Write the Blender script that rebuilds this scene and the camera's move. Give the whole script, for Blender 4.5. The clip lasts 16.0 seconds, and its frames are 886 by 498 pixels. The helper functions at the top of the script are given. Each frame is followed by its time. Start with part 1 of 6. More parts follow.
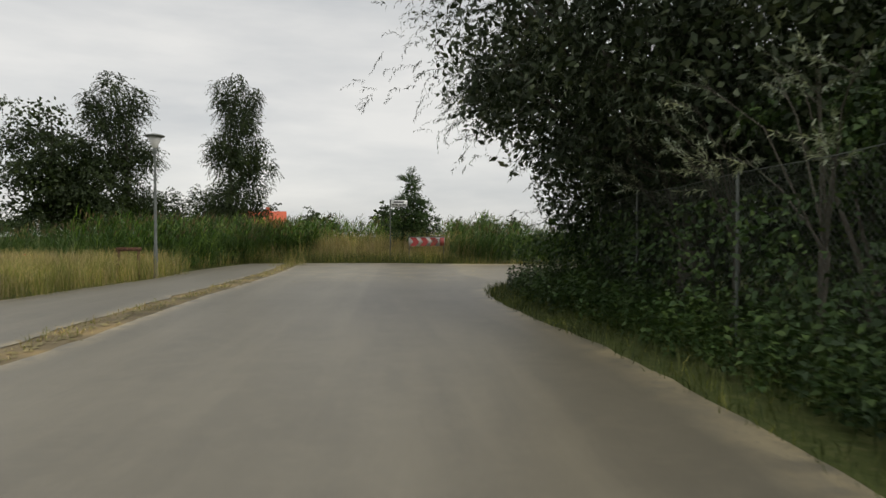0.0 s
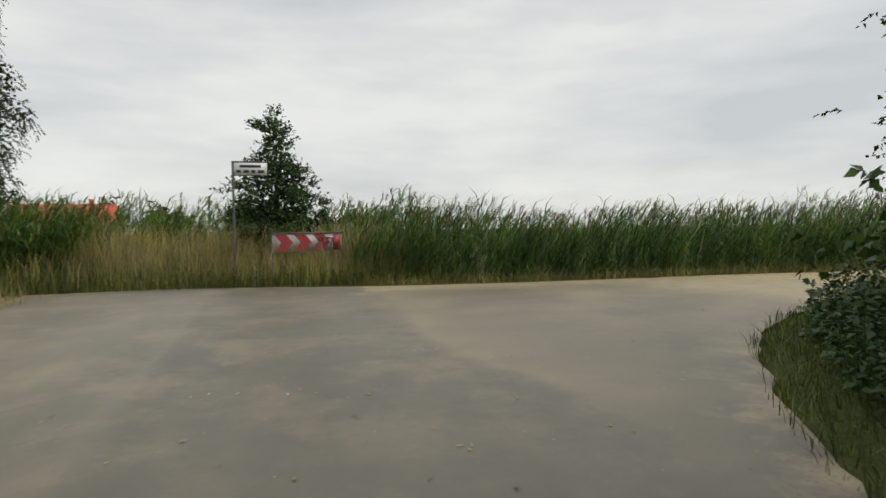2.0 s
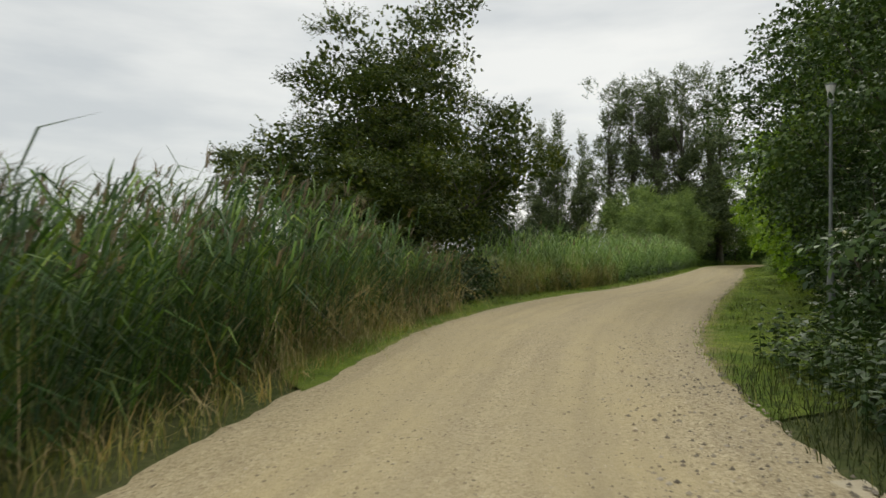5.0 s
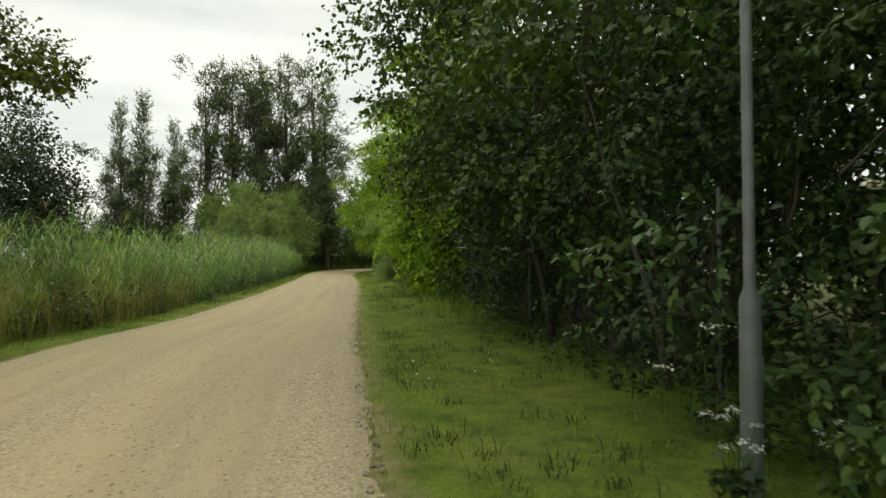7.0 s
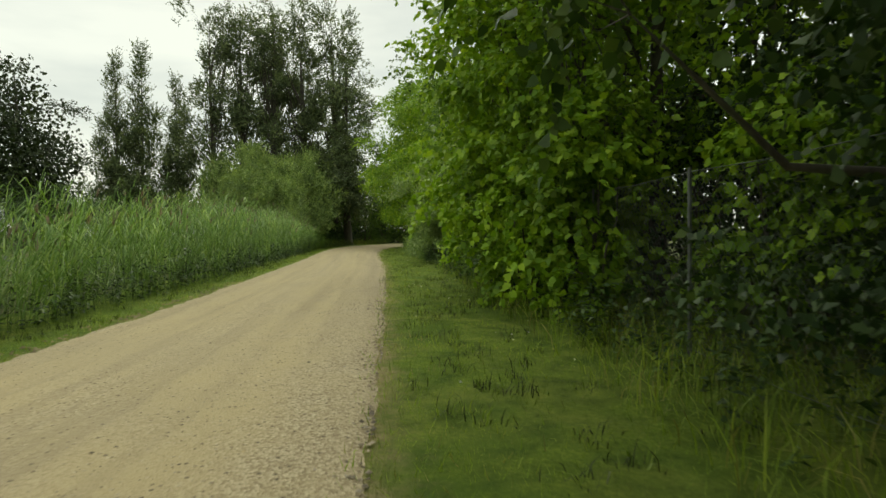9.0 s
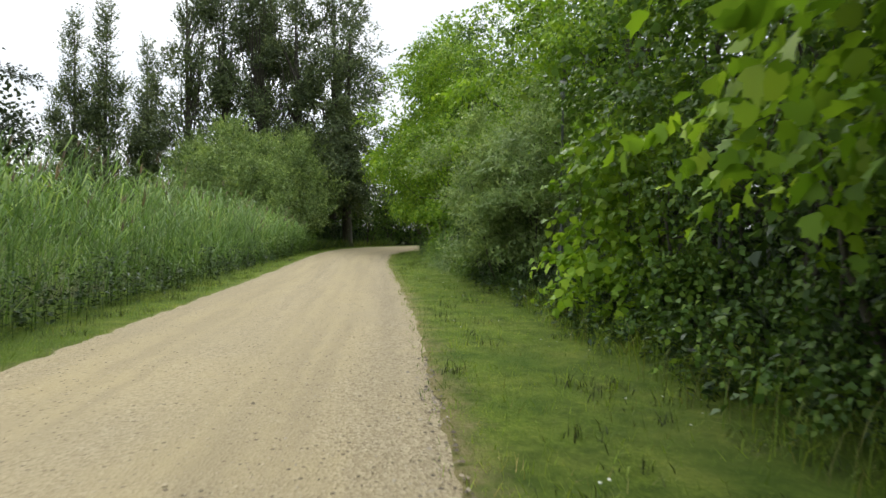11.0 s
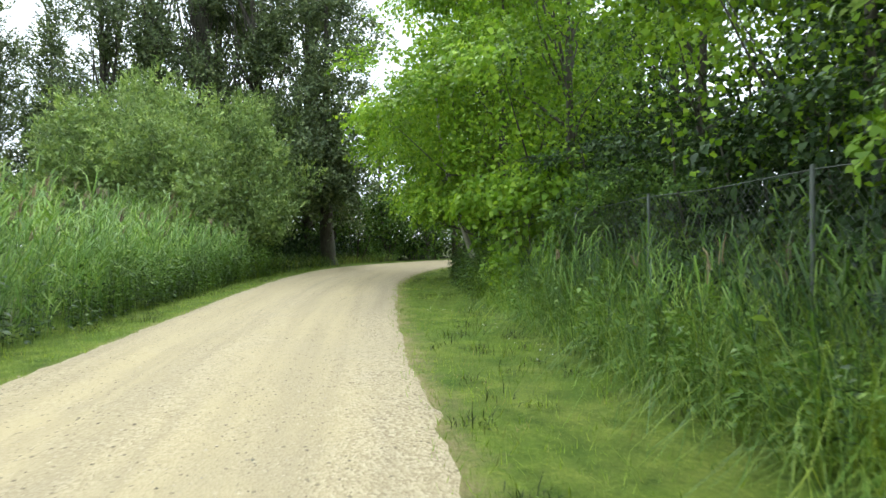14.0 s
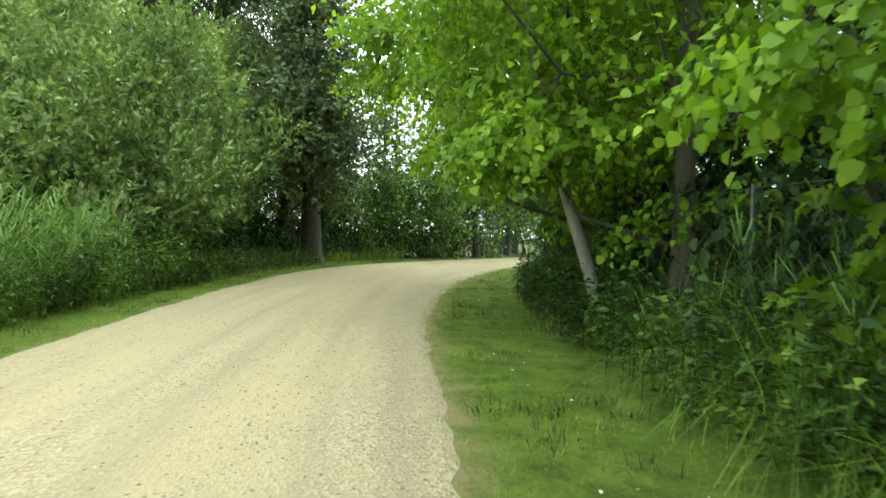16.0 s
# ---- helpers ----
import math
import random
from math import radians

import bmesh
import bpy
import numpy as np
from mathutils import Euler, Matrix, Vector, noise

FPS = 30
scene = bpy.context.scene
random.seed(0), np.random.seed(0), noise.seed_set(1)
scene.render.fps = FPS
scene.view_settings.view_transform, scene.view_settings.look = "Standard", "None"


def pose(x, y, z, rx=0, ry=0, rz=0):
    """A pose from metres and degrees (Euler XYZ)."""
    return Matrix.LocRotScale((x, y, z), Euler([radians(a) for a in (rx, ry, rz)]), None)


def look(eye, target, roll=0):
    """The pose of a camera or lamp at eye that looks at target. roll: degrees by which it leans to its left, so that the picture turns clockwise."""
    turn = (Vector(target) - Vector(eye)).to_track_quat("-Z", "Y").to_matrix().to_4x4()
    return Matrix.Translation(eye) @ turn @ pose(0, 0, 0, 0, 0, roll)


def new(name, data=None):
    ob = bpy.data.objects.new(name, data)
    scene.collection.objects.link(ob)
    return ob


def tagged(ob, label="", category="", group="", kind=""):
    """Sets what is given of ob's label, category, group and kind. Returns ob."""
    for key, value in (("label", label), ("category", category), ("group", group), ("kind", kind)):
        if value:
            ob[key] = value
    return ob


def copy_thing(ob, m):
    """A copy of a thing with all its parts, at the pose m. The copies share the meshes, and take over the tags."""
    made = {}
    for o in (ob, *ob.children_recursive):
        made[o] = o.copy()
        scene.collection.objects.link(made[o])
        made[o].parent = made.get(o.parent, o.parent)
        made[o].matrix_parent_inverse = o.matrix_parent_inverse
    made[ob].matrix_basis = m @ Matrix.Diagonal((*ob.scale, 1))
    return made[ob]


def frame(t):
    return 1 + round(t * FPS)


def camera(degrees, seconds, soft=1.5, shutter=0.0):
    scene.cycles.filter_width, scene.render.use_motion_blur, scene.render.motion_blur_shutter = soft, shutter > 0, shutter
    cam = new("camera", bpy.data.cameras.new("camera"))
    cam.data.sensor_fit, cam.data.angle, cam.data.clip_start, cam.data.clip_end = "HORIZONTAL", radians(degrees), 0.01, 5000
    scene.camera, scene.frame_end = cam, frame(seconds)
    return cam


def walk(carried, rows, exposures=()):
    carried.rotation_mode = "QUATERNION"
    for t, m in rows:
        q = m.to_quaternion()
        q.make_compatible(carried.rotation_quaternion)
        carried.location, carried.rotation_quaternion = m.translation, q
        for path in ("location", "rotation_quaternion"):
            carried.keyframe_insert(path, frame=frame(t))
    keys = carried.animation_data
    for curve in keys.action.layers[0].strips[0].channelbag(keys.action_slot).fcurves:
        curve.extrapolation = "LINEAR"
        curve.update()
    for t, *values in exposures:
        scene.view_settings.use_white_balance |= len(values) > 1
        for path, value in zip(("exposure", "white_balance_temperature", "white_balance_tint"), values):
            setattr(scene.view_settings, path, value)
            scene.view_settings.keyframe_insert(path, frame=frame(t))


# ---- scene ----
cam = camera(69.3, 16.0, 1.5, 0.12)
PATH = [
    (0.0, pose(0.000, 0.000, 1.250, 88.85, 0.00, 0.00)),
    (0.5, pose(-0.452, 4.042, 1.250, 88.85, 0.00, 0.10)),
    (1.0, pose(-0.882, 7.740, 1.250, 88.75, 0.10, -0.60)),
    (1.5, pose(-1.075, 11.266, 1.250, 88.78, 0.25, -4.40)),
    (2.0, pose(-0.774, 14.577, 1.250, 88.25, 0.88, -11.90)),
    (2.5, pose(0.000, 17.308, 1.250, 87.78, 0.35, -21.30)),
    (3.0, pose(1.226, 19.952, 1.250, 88.05, -1.70, -32.95)),
    (3.5, pose(2.597, 22.127, 1.250, 88.75, -1.30, -44.1)),
    (4.0, pose(4.369, 23.989, 1.250, 89.40, -0.80, -55.4)),
    (4.5, pose(6.480, 25.455, 1.250, 89.90, -0.50, -67.16)),
    (5.0, pose(8.851, 26.448, 1.250, 90.40, -0.30, -79.52)),
    (5.5, pose(11.381, 26.894, 1.250, 91.10, -0.20, -92.60)),
    (6.0, pose(13.495, 26.417, 1.250, 90.40, 0.30, -103.90)),
    (6.5, pose(15.678, 25.711, 1.250, 90.50, 0.50, -111.30)),
    (7.0, pose(18.041, 24.897, 1.250, 90.85, 0.45, -113.65)),
    (7.5, pose(20.577, 24.092, 1.250, 90.38, 0.25, -113.00)),
    (8.0, pose(23.229, 23.292, 1.250, 89.45, -0.22, -112.40)),
    (8.5, pose(25.939, 22.496, 1.250, 88.20, 0.10, -112.10)),
    (9.0, pose(28.650, 21.699, 1.250, 88.50, 0.60, -111.10)),
    (9.5, pose(31.354, 21.019, 1.250, 88.75, -0.20, -110.50)),
    (12.0, pose(45.580, 17.475, 1.250, 88.70, -1.10, -111.20)),
    (12.5, pose(48.169, 16.789, 1.250, 89.55, -0.50, -111.55)),
    (13.0, pose(50.818, 16.048, 1.250, 89.42, -0.12, -111.32)),
    (13.5, pose(53.528, 15.251, 1.250, 89.20, 0.10, -111.30)),
    (14.0, pose(56.120, 14.507, 1.250, 89.50, 0.40, -111.40)),
    (14.5, pose(58.827, 13.768, 1.250, 88.90, -0.20, -111.20)),
    (15.0, pose(61.416, 13.082, 1.250, 89.00, -1.10, -111.45)),
    (15.5, pose(63.946, 12.392, 1.250, 88.85, -1.60, -111.75)),
    (16.0, pose(66.419, 11.700, 1.250, 89.00, -1.50, -111.30)),
]
EXPOSURE = [(0.0, -0.3, 6800, 9), (3.0, -0.25, 6700, 7), (5.5, -0.15, 6800, 6), (7.0, 0.02, 7100, 1), (8.5, -0.02, 7300, -4), (9.7, -0.08, 7000, -4), (11.8, 0.8, 5900, 16), (13.0, 0.98, 5600, 17), (14.2, 1.14, 5950, 1), (15.2, 1.28, 6080, -4), (16.0, 1.37, 6200, -7)]
walk(cam, PATH, EXPOSURE)

# ---- world, sun, exposure ----
world = bpy.data.worlds.new("overcast_sky")
scene.world = world
world.use_nodes = True
wt = world.node_tree
wt.nodes.clear()


def wnode(kind, **values):
    n = wt.nodes.new(kind)
    for k, v in values.items():
        n.inputs[k].default_value = v
    return n


SUN_ELEV, SUN_TURN = 42.0, 105.0
sky = wt.nodes.new("ShaderNodeTexSky")
sky.sky_type = "NISHITA"
sky.sun_disc = False
sky.sun_elevation, sky.sun_rotation = radians(SUN_ELEV), radians(SUN_TURN)
sky_dim = wt.nodes.new("ShaderNodeVectorMath")
sky_dim.operation = "SCALE"
sky_dim.inputs["Scale"].default_value = 0.12
wcoord = wt.nodes.new("ShaderNodeTexCoord")
wmap = wt.nodes.new("ShaderNodeMapping")
wmap.inputs["Scale"].default_value = (1.0, 1.0, 4.2)
cloud_a = wnode("ShaderNodeTexNoise", Scale=2.3, Detail=6.0, Roughness=0.52)
cloud_ramp = wt.nodes.new("ShaderNodeValToRGB")
cloud_ramp.color_ramp.elements[0].position = 0.33
cloud_ramp.color_ramp.elements[0].color = (0.68, 0.71, 0.75, 1)
cloud_ramp.color_ramp.elements[1].position = 0.62
cloud_ramp.color_ramp.elements[1].color = (0.97, 0.975, 0.98, 1)
cloud_mix = wt.nodes.new("ShaderNodeMix")
cloud_mix.data_type = "RGBA"
cloud_mix.inputs["Factor"].default_value = 0.9
background = wnode("ShaderNodeBackground", Strength=1.06)
wout = wt.nodes.new("ShaderNodeOutputWorld")
wt.links.new(wcoord.outputs["Generated"], wmap.inputs["Vector"])
wt.links.new(wmap.outputs["Vector"], cloud_a.inputs["Vector"])
wt.links.new(cloud_a.outputs["Fac"], cloud_ramp.inputs["Fac"])
wt.links.new(sky.outputs["Color"], sky_dim.inputs[0])
wt.links.new(sky_dim.outputs["Vector"], cloud_mix.inputs["A"])
wt.links.new(cloud_ramp.outputs["Color"], cloud_mix.inputs["B"])
# an overcast sky is brightest overhead
wsep = wt.nodes.new("ShaderNodeSeparateXYZ")
overhead = wt.nodes.new("ShaderNodeMapRange")
overhead.interpolation_type = "SMOOTHSTEP"
for key, v in (("From Min", 0.36), ("From Max", 0.95), ("To Min", 1.0), ("To Max", 2.0)):
    overhead.inputs[key].default_value = v
zenith = wt.nodes.new("ShaderNodeVectorMath")
zenith.operation = "SCALE"
wt.links.new(wcoord.outputs["Generated"], wsep.inputs["Vector"])
wt.links.new(wsep.outputs["Z"], overhead.inputs["Value"])
wt.links.new(cloud_mix.outputs["Result"], zenith.inputs[0])
wt.links.new(overhead.outputs["Result"], zenith.inputs["Scale"])
wt.links.new(zenith.outputs["Vector"], background.inputs["Color"])
wt.links.new(background.outputs["Background"], wout.inputs["Surface"])

sun_data = bpy.data.lights.new("sun", "SUN")
sun_data.energy, sun_data.angle, sun_data.color = 1.5, radians(28), (1.0, 0.96, 0.9)
sun_lamp = new("sun", sun_data)
sun_way = Vector((math.sin(radians(SUN_TURN)) * math.cos(radians(SUN_ELEV)), math.cos(radians(SUN_TURN)) * math.cos(radians(SUN_ELEV)), math.sin(radians(SUN_ELEV))))
sun_lamp.matrix_world = look(sun_way * 200, (0, 0, 0))

# ---- materials ----


def material(name):
    m = bpy.data.materials.new(name)
    m.use_nodes = True
    return m, m.node_tree, m.node_tree.nodes["Principled BSDF"]


def node(nt, kind, **values):
    n = nt.nodes.new(kind)
    for k, v in values.items():
        n.inputs[k].default_value = v
    return n


def ramp(nt, source, stops):
    r = nt.nodes.new("ShaderNodeValToRGB")
    while len(r.color_ramp.elements) < len(stops):
        r.color_ramp.elements.new(0.5)
    for e, (p, c) in zip(r.color_ramp.elements, stops):
        e.position, e.color = p, (*c, 1)
    nt.links.new(source, r.inputs["Fac"])
    return r.outputs["Color"]


def mixed(nt, a, b, factor, blend="MIX"):
    m = nt.nodes.new("ShaderNodeMix")
    m.data_type, m.blend_type = "RGBA", blend
    for key, v in (("A", a), ("B", b), ("Factor", factor)):
        if isinstance(v, bpy.types.NodeSocket):
            nt.links.new(v, m.inputs[key])
        else:
            m.inputs[key].default_value = (*v, 1) if isinstance(v, tuple) else v
    return m.outputs["Result"]


def noise_of(nt, scale, detail=4.0, rough=0.55, stretch=None):
    c = nt.nodes.new("ShaderNodeTexCoord")
    n = node(nt, "ShaderNodeTexNoise", Scale=scale, Detail=detail, Roughness=rough)
    if stretch:
        mp = nt.nodes.new("ShaderNodeMapping")
        mp.inputs["Scale"].default_value = stretch
        nt.links.new(c.outputs["Object"], mp.inputs["Vector"])
        nt.links.new(mp.outputs["Vector"], n.inputs["Vector"])
    else:
        nt.links.new(c.outputs["Object"], n.inputs["Vector"])
    return n.outputs["Fac"]


def bump(nt, bsdf, height, strength, distance):
    b = node(nt, "ShaderNodeBump", Strength=strength, Distance=distance)
    nt.links.new(height, b.inputs["Height"])
    nt.links.new(b.outputs["Normal"], bsdf.inputs["Normal"])


def leaf_material(name, dark, mid, light, through_light=0.4, rough=0.5):
    """Leaves: each its own shade, some light passing through."""
    m, nt, bsdf = material(name)
    g = nt.nodes.new("ShaderNodeNewGeometry")
    dark, light = (tuple(m + share * (c - m) for c, m in zip(end, mid)) for end, share in ((dark, 0.6), (light, 0.5)))
    col = ramp(nt, g.outputs["Random Per Island"], [(0.0, dark), (0.55, mid), (1.0, light)])
    col = mixed(nt, col, ramp(nt, noise_of(nt, 0.95, 3, 0.6), [(0.36, (0.58, 0.6, 0.64)), (0.52, (1, 1, 1)), (0.68, (1.5, 1.4, 1.2))]), 1.0, "MULTIPLY")
    nt.links.new(col, bsdf.inputs["Base Color"])
    bsdf.inputs["Roughness"].default_value = rough
    bsdf.inputs["Specular IOR Level"].default_value = 0.2
    t = nt.nodes.new("ShaderNodeBsdfTranslucent")
    warm = mixed(nt, col, (1.0, 1.0, 0.55), 1.0, "MULTIPLY")
    nt.links.new(warm, t.inputs["Color"])
    mx = node(nt, "ShaderNodeMixShader", Fac=through_light)
    nt.links.new(bsdf.outputs["BSDF"], mx.inputs[1])
    nt.links.new(t.outputs["BSDF"], mx.inputs[2])
    nt.links.new(mx.outputs["Shader"], nt.nodes["Material Output"].inputs["Surface"])
    return m


def bark_material(name, a, b, scale=14.0):
    m, nt, bsdf = material(name)
    n = noise_of(nt, scale, 6, 0.65, (1, 1, 0.25))
    col = mixed(nt, ramp(nt, n, [(0.3, a), (0.7, b)]), (0.07, 0.09, 0.04), ramp(nt, noise_of(nt, 1.7), [(0.5, (0, 0, 0)), (0.75, (0.5, 0.5, 0.5))]))
    nt.links.new(col, bsdf.inputs["Base Color"])
    bsdf.inputs["Roughness"].default_value = 0.9
    bump(nt, bsdf, n, 0.8, 0.02)
    return m


def plain_material(name, color, rough=0.6, metal=0.0, dirt=0.35, scale=6.0):
    m, nt, bsdf = material(name)
    col = mixed(nt, color, tuple(c * (1 - dirt) for c in color), ramp(nt, noise_of(nt, scale, 6, 0.6), [(0.35, (0, 0, 0)), (0.75, (1, 1, 1))]))
    col = mixed(nt, col, (0.16, 0.15, 0.11), ramp(nt, noise_of(nt, scale * 5, 4), [(0.62, (0, 0, 0)), (0.8, (dirt, dirt, dirt))]))
    nt.links.new(col, bsdf.inputs["Base Color"])
    bsdf.inputs["Roughness"].default_value = rough
    bsdf.inputs["Metallic"].default_value = metal
    bump(nt, bsdf, noise_of(nt, scale * 12), 0.15, 0.003)
    return m


def ground_material():
    m, nt, bsdf = material("meadow_soil")
    fine, broad = noise_of(nt, 9, 6, 0.7), noise_of(nt, 0.35, 4)
    col = ramp(nt, fine, [(0.25, (0.028, 0.035, 0.012)), (0.5, (0.06, 0.075, 0.022)), (0.8, (0.12, 0.115, 0.05))])
    col = mixed(nt, col, (0.15, 0.13, 0.07), ramp(nt, broad, [(0.5, (0, 0, 0)), (0.72, (0.5, 0.5, 0.5))]))
    nt.links.new(col, bsdf.inputs["Base Color"])
    bsdf.inputs["Roughness"].default_value = 1.0
    bsdf.inputs["Specular IOR Level"].default_value = 0.1
    bump(nt, bsdf, fine, 1.0, 0.05)
    return m


def calc(nt, op, a, b, clamp=False):
    n = nt.nodes.new("ShaderNodeMath")
    n.operation, n.use_clamp = op, clamp
    for k, v in ((0, a), (1, b)):
        if isinstance(v, bpy.types.NodeSocket):
            nt.links.new(v, n.inputs[k])
        else:
            n.inputs[k].default_value = v
    return n.outputs["Value"]


def asphalt_material(name, tone, junction=True):
    """Worn asphalt; at the junction with a darker relaid half, its seam, and sand drifted in from the gravel track."""
    m, nt, bsdf = material(name)
    grain, broad, mid = noise_of(nt, 160, 3, 0.7), noise_of(nt, 0.32, 5, 0.6), noise_of(nt, 3.0, 7, 0.75)
    col = ramp(nt, grain, [(0.3, (0.112, 0.099, 0.066)), (0.55, (0.167, 0.147, 0.1)), (0.8, (0.26, 0.23, 0.16))])
    col = mixed(nt, col, (0.085, 0.075, 0.05), ramp(nt, broad, [(0.4, (0, 0, 0)), (0.62, (0.5, 0.5, 0.5))]))
    col = mixed(nt, col, (0.26, 0.23, 0.16), ramp(nt, mid, [(0.48, (0, 0, 0)), (0.7, (0.3, 0.3, 0.3))]))
    tc = nt.nodes.new("ShaderNodeTexCoord")
    along = nt.nodes.new("ShaderNodeMapping")
    along.inputs["Scale"].default_value = (9.0, 0.12, 1.0)
    worn = node(nt, "ShaderNodeTexNoise", Scale=1.0, Detail=6.0, Roughness=0.62)
    nt.links.new(tc.outputs["UV"], along.inputs["Vector"])
    nt.links.new(along.outputs["Vector"], worn.inputs["Vector"])
    col = mixed(nt, col, (0.225, 0.197, 0.135), ramp(nt, worn.outputs["Fac"], [(0.45, (0, 0, 0)), (0.68, (0.6, 0.6, 0.6))]))
    xyz = nt.nodes.new("ShaderNodeSeparateXYZ")
    nt.links.new(tc.outputs["Object"], xyz.inputs["Vector"])
    x, y = xyz.outputs["X"], xyz.outputs["Y"]
    uv = nt.nodes.new("ShaderNodeSeparateXYZ")
    nt.links.new(tc.outputs["UV"], uv.inputs["Vector"])
    # dust along both sides
    side = ramp(nt, uv.outputs["X"], [(0.0, (1, 1, 1)), (0.05, (0, 0, 0)), (0.93, (0, 0, 0)), (1.0, (1, 1, 1))])
    patch = ramp(nt, noise_of(nt, 1.9, 6, 0.7), [(0.4, (0, 0, 0)), (0.62, (1, 1, 1))])
    where = mixed(nt, side, patch, 1.0, "MULTIPLY")
    if junction:
        fray = calc(nt, "SUBTRACT", noise_of(nt, 0.9, 9, 0.75), 0.5)
        seam = calc(nt, "ADD", calc(nt, "ADD", x, calc(nt, "MULTIPLY", y, 0.07)), calc(nt, "MULTIPLY", calc(nt, "SUBTRACT", noise_of(nt, 5, 4), 0.5), 0.12))
        relaid = calc(nt, "MULTIPLY", calc(nt, "SUBTRACT", seam, -0.78), 12.0, True)
        fade = ramp(nt, calc(nt, "MULTIPLY", y, 0.02, True), [(0.1, (0, 0, 0)), (0.24, (1, 1, 1))])
        col = mixed(nt, col, mixed(nt, col, (0.8, 0.79, 0.78), 1.0, "MULTIPLY"), mixed(nt, fade, relaid, 1.0, "MULTIPLY"))
        ys = calc(nt, "ADD", y, calc(nt, "MULTIPLY", fray, 3.2))
        xs = calc(nt, "ADD", x, calc(nt, "MULTIPLY", fray, 3.0))
        east = calc(nt, "MULTIPLY", calc(nt, "SUBTRACT", xs, 0.15), 3.0, True)
        band = calc(nt, "MULTIPLY", calc(nt, "MULTIPLY", calc(nt, "SUBTRACT", ys, 26.9), 0.85, True), east)
        mouth = calc(nt, "MULTIPLY", calc(nt, "SUBTRACT", calc(nt, "ADD", xs, calc(nt, "MULTIPLY", y, 0.3)), 12.6), 0.4, True)
        veil = calc(nt, "MULTIPLY", calc(nt, "MULTIPLY", calc(nt, "SUBTRACT", calc(nt, "ADD", ys, x), 22.6), 0.5, True), calc(nt, "MULTIPLY", calc(nt, "SUBTRACT", noise_of(nt, 0.55, 8, 0.72), 0.4), 3.2, True))
        veil = calc(nt, "MULTIPLY", calc(nt, "MULTIPLY", veil, east), 0.75)
        bend = node(nt, "ShaderNodeMapRange")
        for key, v in (("From Min", 21.5), ("From Max", 18.5), ("To Min", 0.4), ("To Max", 1.0)):
            bend.inputs[key].default_value = v
        bend.interpolation_type = "SMOOTHSTEP"
        nt.links.new(y, bend.inputs["Value"])
        off = calc(nt, "SUBTRACT", calc(nt, "ADD", x, calc(nt, "MULTIPLY", fray, 0.9)), bend.outputs["Result"])
        row = ramp(nt, calc(nt, "MULTIPLY", off, 0.25, True), [(0.0, (0, 0, 0)), (0.07, (0.85, 0.85, 0.85)), (0.3, (0.5, 0.5, 0.5)), (0.8, (0.12, 0.12, 0.12))])
        row = calc(nt, "MULTIPLY", row, calc(nt, "MULTIPLY", calc(nt, "SUBTRACT", ys, 16.5), 0.4, True))
        row = calc(nt, "MULTIPLY", row, calc(nt, "MULTIPLY", calc(nt, "SUBTRACT", noise_of(nt, 1.1, 8, 0.72), 0.22), 1.9, True))
        dust = ramp(nt, noise_of(nt, 0.85, 12, 0.8), [(0.47, (0, 0, 0)), (0.6, (0.34, 0.34, 0.34))])
        dust = mixed(nt, dust, calc(nt, "MULTIPLY", calc(nt, "SUBTRACT", ys, 15.0), 0.2, True), 1.0, "MULTIPLY")
        for extra in (band, mouth, veil, row, dust):
            where = mixed(nt, where, extra, 1.0, "LIGHTEN")
    sand = ramp(nt, noise_of(nt, 80, 6, 0.75), [(0.3, (0.235, 0.19, 0.105)), (0.7, (0.365, 0.302, 0.178))])
    chip = node(nt, "ShaderNodeTexVoronoi", Scale=24.0)
    nt.links.new(tc.outputs["Object"], chip.inputs["Vector"])
    spot_ = mixed(nt, ramp(nt, chip.outputs["Color"], [(0.7, (0, 0, 0)), (0.74, (0.9, 0.9, 0.9))]), ramp(nt, chip.outputs["Distance"], [(0.25, (1, 1, 1)), (0.36, (0, 0, 0))]), 1.0, "MULTIPLY")
    sand = mixed(nt, sand, (0.1, 0.08, 0.052), spot_)
    sand = mixed(nt, sand, (0.19, 0.155, 0.092), ramp(nt, noise_of(nt, 2.2, 7, 0.7), [(0.42, (0, 0, 0)), (0.66, (0.7, 0.7, 0.7))]))
    col = mixed(nt, mixed(nt, col, (tone, tone, tone), 1.0, "MULTIPLY"), sand, where)
    nt.links.new(col, bsdf.inputs["Base Color"])
    bsdf.inputs["Roughness"].default_value = 0.5
    bsdf.inputs["Specular IOR Level"].default_value = 0.6
    bump(nt, bsdf, grain, 0.3, 0.003)
    return m


